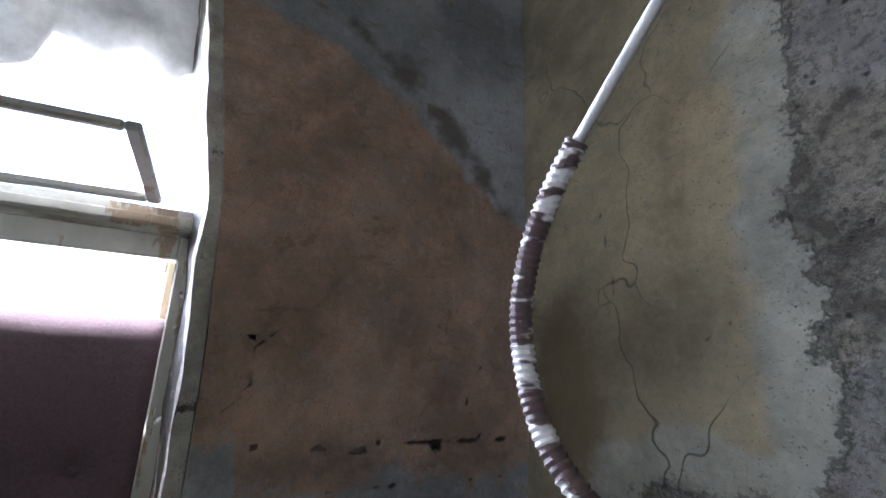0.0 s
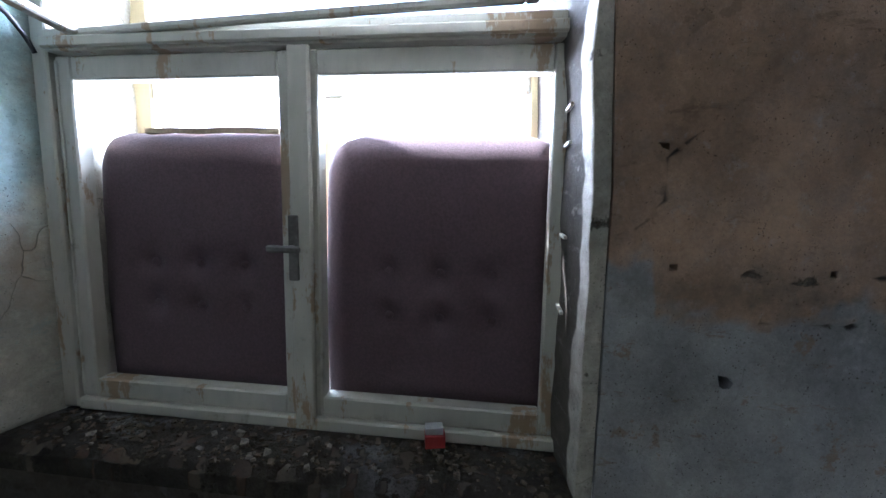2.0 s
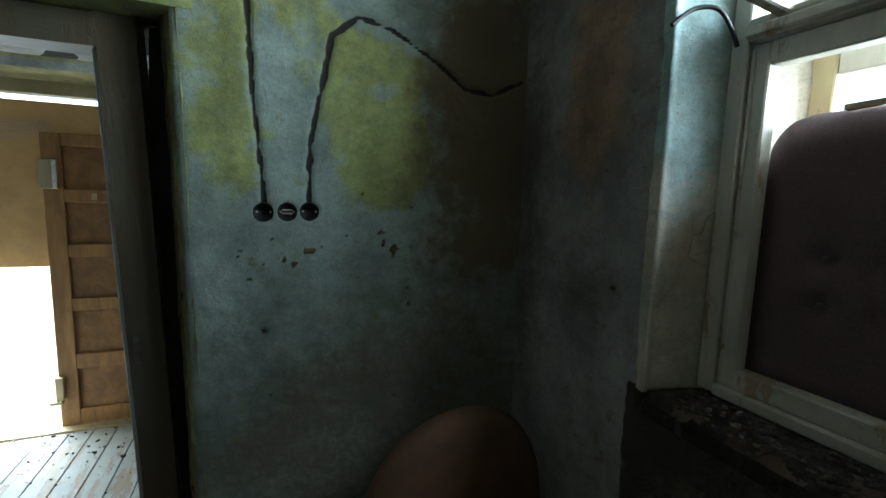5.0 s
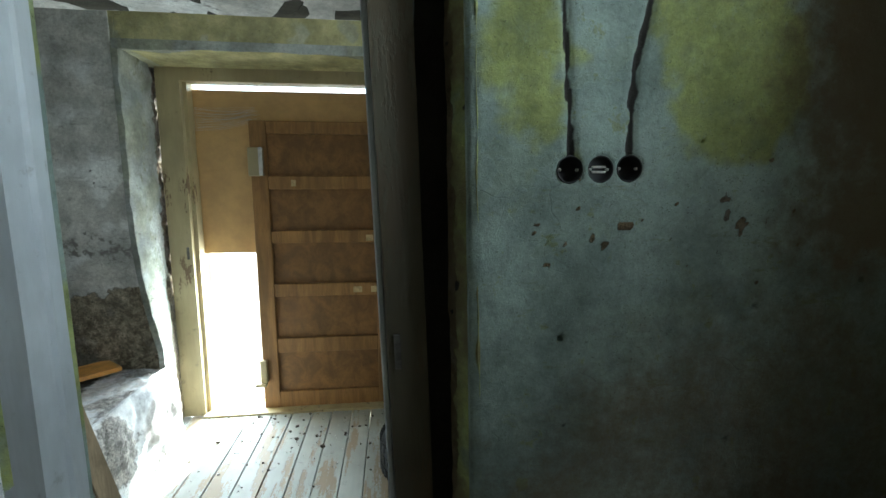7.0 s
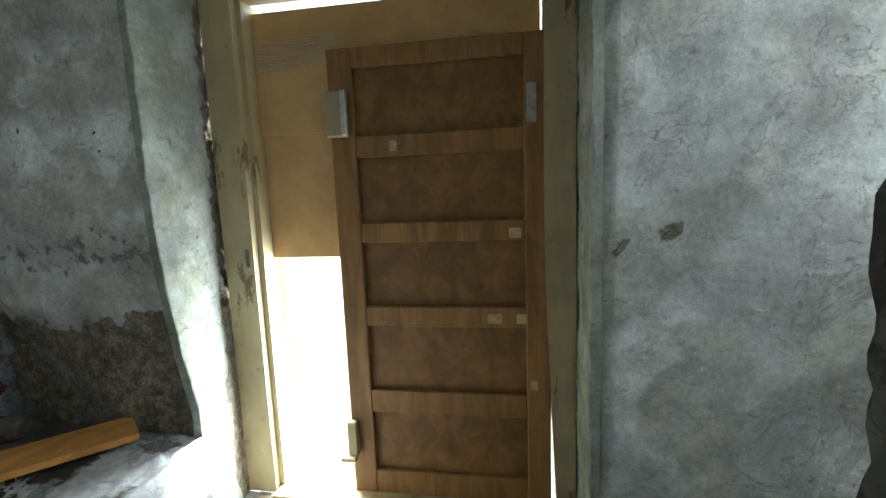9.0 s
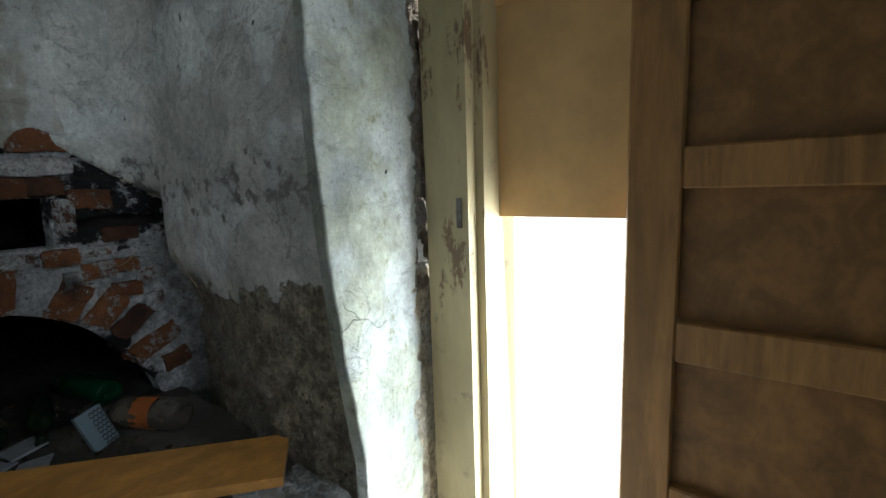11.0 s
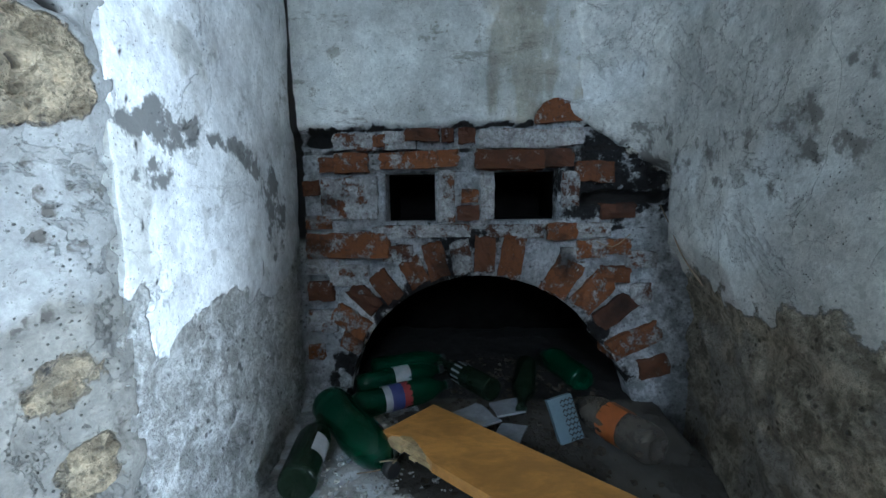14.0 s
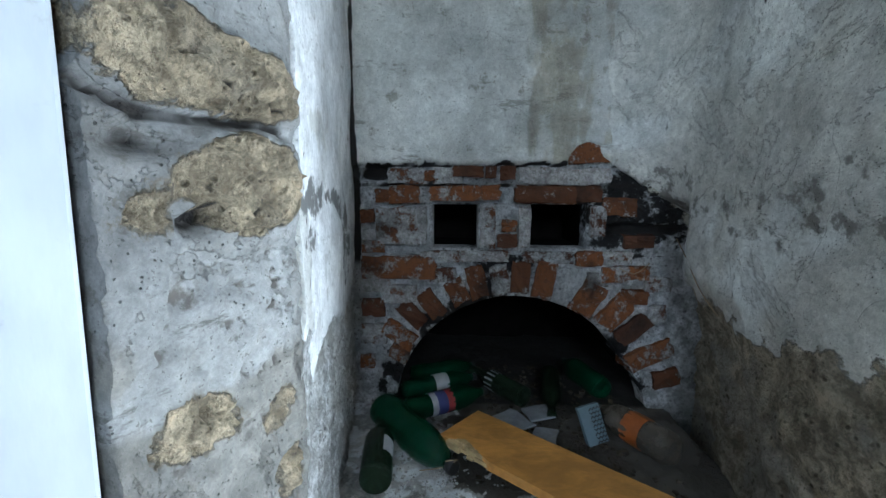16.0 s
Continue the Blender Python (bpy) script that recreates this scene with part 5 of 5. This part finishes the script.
def board(name, length, width, thick, m, material, label, category, chip=0.0, parent_label="splintered end"):
    """A plank along x from 0; one corner may be split off to raw wood."""
    o = thing(name, m, label, category)
    bm = bmesh.new()
    n = 24
    low, high = [], []
    for i in range(n + 1):
        s = i / n
        cut = chip * max(0, 1 - abs(s - 0.1) / 0.1) * (0.7 + 0.5 * abs(nz(i, 0, 2.3)))
        for z, out in ((0, low), (thick, high)):
            out.append([bm.verts.new((length * s, -width / 2 + cut + 0.002 * nz(i, z, 3), z)), bm.verts.new((length * s, width / 2, z))])
    for a, b in zip(range(n), range(1, n + 1)):
        bm.faces.new((low[a][0], low[a][1], low[b][1], low[b][0]))
        bm.faces.new((high[a][0], high[b][0], high[b][1], high[a][1]))
        bm.faces.new((low[a][0], low[b][0], high[b][0], high[a][0]))
        bm.faces.new((low[a][1], high[a][1], high[b][1], low[b][1]))
    bm.faces.new((low[0][0], high[0][0], high[0][1], low[0][1]))
    bm.faces.new((low[n][0], low[n][1], high[n][1], high[n][0]))
    part("board", bm, material, o)
    if chip:
        sp = bmesh.new()
        r = random.Random(5)
        for _ in range(26):
            x0 = length * r.uniform(0.03, 0.19)
            add_box(sp, x0, x0 + r.uniform(0.015, 0.05), -width / 2 + r.uniform(0.0, 0.05), -width / 2 + r.uniform(0.05, 0.06), 0.002, r.uniform(0.006, thick), 0.001, Matrix.Rotation(r.uniform(-0.06, 0.06), 4, "Z"))
        tagged(part("splinter_tuft", sp, M["splinter"], o, parent_label), kind="stuff")
    return o


a, b = Vector((-2.315, 1.035, 0.562)), Vector((-1.8, 1.66, 0.535))
board("plank", (b - a).length, 0.185, 0.024, Matrix.Translation(a) @ (b - a).to_track_quat("X", "Z").to_matrix().to_4x4(), M["plank"], "varnished orange pine plank, broken at one end, on the hearth", "plank", 0.05)
a, b = Vector((-1.425, 1.0, 0.005)), Vector((-1.5, 0.835, 0.83))
board("broken_board", (b - a).length, 0.075, 0.022, Matrix.Translation(a) @ (b - a).to_track_quat("X", "Y").to_matrix().to_4x4(), M["old_wood"], "broken raw board leaning on the pier", "board", 0.02)


def bottle(base, neck, r, material, label, group="bottles on the hearth", length=None, height=None, band=(), cap=None, glass=False):
    """A lying bottle: base and neck give its line; band: material, from, to along its length."""
    a, b = Vector(base), Vector(neck)
    d = (b - a).normalized()
    ln = length or (b - a).length
    o = thing("bottle", Matrix.Translation(a) @ d.to_track_quat("Z", "X").to_matrix().to_4x4(), label, "bottle", group)
    if glass:
        prof = [(r * 0.4, 0.012), (r * 0.75, 0.002), (r * 0.95, 0.0), (r, 0.012), (r, ln * 0.6), (r * 0.85, ln * 0.68), (r * 0.42, ln * 0.78), (r * 0.38, ln * 0.97), (r * 0.44, ln * 0.975), (r * 0.44, ln), (r * 0.3, ln)]
    else:
        prof = [(r * 0.3, 0.014), (r * 0.55, 0.004), (r * 0.8, 0.0), (r * 0.97, 0.014), (r, 0.04), (r * 0.95, ln * 0.3), (r * 0.93, ln * 0.36), (r * 0.95, ln * 0.42), (r, ln * 0.5), (r, ln * 0.66), (r * 0.86, ln * 0.77), (r * 0.55, ln * 0.87), (r * 0.32, ln * 0.92), (r * 0.3, ln * 0.94), (r * 0.36, ln * 0.945), (r * 0.3, ln * 0.955), (r * 0.28, ln)]
    bm = lathe(prof, 24)
    for v in bm.verts:
        v.co += noise.noise_vector(v.co * 18 + a * 7) * (0.0 if glass else 0.004)
    part("body", bm, material, o)
    for mat_, s0, s1, q0, q1 in band:
        lb = bmesh.new()
        n = 12
        rr = r * 1.012
        rows_ = [[lb.verts.new((rr * math.cos(q0 + (q1 - q0) * k / n), rr * math.sin(q0 + (q1 - q0) * k / n), ln * s)) for k in range(n + 1)] for s in (s0, s1)]
        for k in range(n):
            lb.faces.new((rows_[0][k], rows_[0][k + 1], rows_[1][k + 1], rows_[1][k])).smooth = True
        part("label", lb, mat_, o, "printed paper label")
    if cap:
        part("cap", lathe([(r * 0.36, ln * 0.955), (r * 0.38, ln * 0.96), (r * 0.38, ln + 0.002), (r * 0.3, ln + 0.004)], 14), cap, o, "screw cap")
    return o


G, Kp = M["green_pet"], M["black_plastic"]
H0 = 0.505
bottle((-2.45, 0.79, H0 + 0.055), (-2.16, 1.02, H0 + 0.04), 0.052, G, "dusty crushed green plastic bottle with a black cap", cap=Kp)
bottle((-2.1, 0.83, H0 + 0.045), (-2.37, 0.8, H0 + 0.05), 0.041, M["dark_glass"], "dark green glass bottle with a torn label", glass=True, band=[(M["label_white"], 0.25, 0.5, 0.4, 1.5)])
full = 2 * math.pi
bottle((-2.445, 0.865, H0 + 0.042), (-2.6, 1.13, H0 + 0.045), 0.038, G, "green plastic bottle with a blue and red label", cap=Kp, band=[(M["label_white"], 0.27, 0.34, 0, full), (M["label_blue"], 0.34, 0.46, 0, full), (M["label_red"], 0.46, 0.54, 0, full)])
bottle((-2.59, 0.84, H0 + 0.042), (-2.72, 1.1, H0 + 0.045), 0.036, G, "green plastic bottle with a faded pale label", cap=Kp, band=[(M["label_white"], 0.4, 0.58, 0, full)])
bottle((-2.73, 0.86, H0 + 0.042), (-2.84, 1.1, H0 + 0.042), 0.036, G, "green plastic bottle in the hearth's shadow", cap=Kp)
bottle((-2.56, 1.26, H0 + 0.042), (-2.79, 1.09, H0 + 0.045), 0.036, M["dark_glass"], "dark bottle with a ragged label under the arch", glass=True, band=[(M["paper"], 0.45, 0.6, 0, full)])
bottle((-2.76, 1.39, H0 + 0.045), (-2.46, 1.335, H0 + 0.03), 0.036, M["dark_glass"], "dark green bottle, its neck towards the room", glass=True)
bottle((-2.62, 1.55, H0 + 0.048), (-2.87, 1.47, H0 + 0.05), 0.042, G, "large dark green plastic bottle under the arch", cap=Kp)
bottle((-2.235, 1.615, H0 + 0.05), (-2.47, 1.485, H0 + 0.055), 0.047, M["clear_pet"], "dusty clear plastic bottle with an orange label", band=[(M["label_orange"], 0.32, 0.55, 0, full), (M["label_white"], 0.4, 0.43, 0.6, 2.2), (M["label_white"], 0.44, 0.47, 0.9, 2.0), (M["label_white"], 0.36, 0.39, 1.0, 1.9)])
cp = mesh_object("red_lid", lathe([(0.012, 0), (0.015, 0.002), (0.015, 0.012), (0.012, 0.014)], 14), M["label_red"])
cp.matrix_world = pose(-2.33, 1.63, 0.535, 70, 20, 0)
tagged(cp, "red plastic screw lid lying in the rubble", "lid")

# a patterned card pack and flattened cartons
pk = thing("card_pack", pose(-2.35, 1.45, 0.505, -18, -12, 105), "pale blue card pack with a dark lattice print, on edge", "packet")
part("box", rough_box(-0.033, 0.033, -0.008, 0.008, 0, 0.115, 3, 0.003, 11), M["pack_blue"], pk)
lat = bmesh.new()
for i in range(6):
    for j in range(9):
        add_box(lat, -0.005, 0.005, -0.0115, -0.0105, -0.0015, 0.0015, 0, Matrix.Translation((0.0 + 0.0055 * i, 0, 0.008 + 0.012 * j)) @ Matrix.Rotation(0.8 if (i + j) % 2 else -0.8, 4, "Y"))
part("print", lat, M["black_plastic"], pk, "dark lattice print")
for x, y, rz, w, d in ((-2.44, 1.2, 30, 0.13, 0.1), (-2.35, 1.29, -20, 0.12, 0.07), (-2.5, 1.3, 10, 0.1, 0.08), (-2.28, 1.24, 55, 0.07, 0.05)):
    bm = rough_box(-w / 2, w / 2, -d / 2, d / 2, 0, 0.006, 3, 0.006, rz)
    bmesh.ops.transform(bm, matrix=pose(x, y, 0.518, 6, -5, rz), verts=bm.verts)
    tagged(mesh_object("flattened_carton", bm, M["paper"]), "grey flattened carton lying in the ash", "carton", "flattened cartons")
scatter("hearth_rubble", 1400, lambda r: (r.uniform(-2.45, -1.65), 0.76 + 0.45 * r.random() ** 1.5, 0.503), (0.0015, 0.007), M["debris"], "pale lime rubble over the hearth", 5)
scatter("hearth_ash", 600, lambda r: (r.uniform(-2.95, -1.9), r.uniform(1.08, 1.62), 0.5), (0.003, 0.014), M["dark_debris"], "dark ash and splinters over the hearth", 6)

# dry stems in the hearth's corner and by the plank
for p_ in ([(-2.55, 1.735, 1.1), (-2.42, 1.7, 1.06), (-2.3, 1.68, 0.99), (-2.2, 1.675, 0.94)], [(-2.57, 1.56, 1.0), (-2.535, 1.6, 0.985), (-2.54, 1.65, 1.02)], [(-2.2, 0.93, 0.51), (-2.17, 0.99, 0.54), (-2.15, 1.03, 0.575), (-2.12, 1.0, 0.59)], [(-2.1, 1.0, 0.508), (-2.03, 1.06, 0.515), (-1.99, 1.04, 0.509)]):
    tagged(mesh_object("dry_stem", tube(p_, 0.0016, 6, step=0.02), M["old_wood"]), "thin dry grey stem caught in the crumbling masonry", "stem", "dry stems")

# cobweb at the top of the outer door
bm = bmesh.new()
r = random.Random(9)
for k in range(26):
    y, z = 2.16, 2.05 - 0.012 * r.random() * k * 0.25
    p0, p1 = Vector((-1.47, y, 2.07 - 0.006 * k)), Vector((-1.12 + 0.06 * r.random(), 2.165, 2.06 - 0.003 * k + 0.02 * r.random()))
    mid_ = (p0 + p1) / 2 + Vector((0, 0, -0.03 * r.random()))
    t_ = tube([p0, mid_, p1], 0.0006, 3, step=0.05)
    me_ = bpy.data.meshes.new("strand")
    t_.to_mesh(me_)
    t_.free()
    bm.from_mesh(me_)
    bpy.data.meshes.remove(me_)
tagged(mesh_object("cobweb", bm, M["web"]), "grey dusty cobweb across the door's upper corner", "cobweb", kind="stuff")

# ---- bricks ----
unit_bricks = []
for k in range(5):
    b = rough_box(-0.5, 0.5, -0.5, 0.5, -0.5, 0.5, 4, 0.0, k)
    for v in b.verts:
        q = noise.noise_vector(v.co * 3 + Vector((k * 5.0, 0, 0))) + 0.5 * noise.noise_vector(v.co * 9 + Vector((0, k * 5.0, 0)))
        v.co = Vector((v.co.x * (1 + 0.16 * q.x), v.co.y * (1 + 0.12 * q.y), v.co.z * (1 + 0.22 * q.z))) * (1 - 0.1 * max(0, v.co.length - 0.6))
    me_ = bpy.data.meshes.new("brick")
    b.to_mesh(me_)
    b.free()
    me_.materials.append(M["brick"])
    unit_bricks.append(me_)
sooty = []
for me_ in unit_bricks:
    c_ = me_.copy()
    c_.materials[0] = M["sooty_brick"]
    sooty.append(c_)
limed = []
for me_ in unit_bricks:
    c_ = me_.copy()
    c_.materials[0] = M["limed_brick"]
    limed.append(c_)
chimney = bpy.data.objects["wall_chimney"]
counter = 0


def brick(x, y, z, wide, high, deep, tilt, meshes, parent):
    global counter
    ob = new("brick", meshes[counter % 5])
    counter += 1
    ob.parent = parent
    ob.matrix_local = Matrix.Translation((x, y, z)) @ Matrix.Rotation(tilt, 4, "X") @ Matrix.Diagonal((deep, wide, high, 1))
    return ob


# ring of the arch: angle, distance of the middle, height along the radius, width
for deg, rad, tall, wide in ((145, 0.486, 0.12, 0.06), (152.5, 0.45, 0.07, 0.05), (135.5, 0.497, 0.11, 0.055), (127, 0.482, 0.1, 0.06), (115, 0.474, 0.09, 0.065), (106.3, 0.482, 0.11, 0.062), (97.2, 0.476, 0.1, 0.06), (88.6, 0.48, 0.11, 0.062), (79, 0.482, 0.125, 0.068),
                             (59.5, 0.478, 0.125, 0.085), (47.6, 0.492, 0.125, 0.075), (37.8, 0.5, 0.125, 0.06), (25.2, 0.502, 0.165, 0.062), (14.5, 0.535, 0.09, 0.06)):
    t_ = radians(deg)
    kind = limed if deg == 97.2 else sooty if deg == 152.5 else unit_bricks
    brick(-2.627 + 0.008 * nz(deg, 3, 0.7), 1.23 + rad * math.cos(t_), 0.48 + rad * math.sin(t_), wide, tall, 0.11, t_ - math.pi / 2 + 0.06 * nz(deg, 8, 0.9), kind, chimney)
# courses above: across, up, width, height
for y, z, w, h in ((0.792, 1.234, 0.075, 0.045), (0.85, 1.237, 0.1, 0.058), (1.05, 1.242, 0.23, 0.05), (1.315, 1.238, 0.2, 0.058),
                   (1.06, 1.313, 0.1, 0.036), (1.135, 1.311, 0.036, 0.04), (1.19, 1.308, 0.05, 0.046), (0.935, 1.298, 0.035, 0.035), (0.83, 0.99, 0.25, 0.078), (0.742, 0.853, 0.078, 0.058), (0.728, 1.165, 0.045, 0.045), (0.745, 1.062, 0.075, 0.04),
                   (1.466, 1.027, 0.085, 0.05), (1.552, 0.974, 0.085, 0.055), (1.628, 0.981, 0.075, 0.045), (1.625, 0.897, 0.085, 0.05), (1.198, 1.135, 0.05, 0.04), (1.192, 1.085, 0.065, 0.045), (0.72, 0.66, 0.05, 0.045)):
    brick(-2.61 + 0.006 * nz(y, z, 21), y, z, w, h, 0.085, 0.06 * nz(y, z, 8), unit_bricks, chimney)
for y, z, w, h in ((0.86, 1.298, 0.13, 0.05), (0.995, 1.3, 0.1, 0.055), (1.34, 1.298, 0.23, 0.055), (1.475, 1.3, 0.1, 0.05), (0.84, 1.13, 0.17, 0.13), (1.128, 1.135, 0.052, 0.15), (1.25, 1.13, 0.04, 0.14), (1.49, 1.15, 0.05, 0.1), (0.97, 1.03, 0.13, 0.04), (1.12, 1.032, 0.16, 0.04), (1.33, 1.03, 0.17, 0.04), (1.56, 1.03, 0.1, 0.045), (1.5, 0.955, 0.07, 0.05), (0.83, 0.9, 0.12, 0.06), (0.98, 0.965, 0.09, 0.05), (0.74, 0.76, 0.09, 0.07), (0.75, 0.93, 0.1, 0.05), (1.7, 0.94, 0.09, 0.05), (1.7, 0.84, 0.06, 0.06)):
    brick(-2.617 + 0.007 * nz(y, z, 21), y, z, w, h, 0.085, 0.05 * nz(y, z, 8), limed, chimney)
for y, z, w, h in ((1.45, 1.24, 0.1, 0.055), (1.56, 1.2, 0.11, 0.06), (1.63, 1.085, 0.1, 0.045)):
    brick(-2.617 + 0.007 * nz(y, z, 21), y, z, w, h, 0.085, 0.08 * nz(y, z, 8), sooty, chimney)
brick(-2.61, 1.455, 1.375, 0.145, 0.07, 0.085, 0.03, unit_bricks, chimney)
# broken courses along the outer frame
rev = bpy.data.objects["reveal_door_left"]
for k, z in enumerate((0.24, 0.33, 0.45, 0.53, 0.66, 0.9, 0.97)):
    brick(-1.688 + 0.008 * nz(k, 2, 3), 2.0 + 0.03 * nz(k, 4, 2), z, 0.09 + 0.03 * nz(k, 1, 4), 0.045 + 0.012 * nz(k, 6, 3), 0.05, 0.2 * nz(k, 7, 3), sooty if k % 2 else unit_bricks, rev)
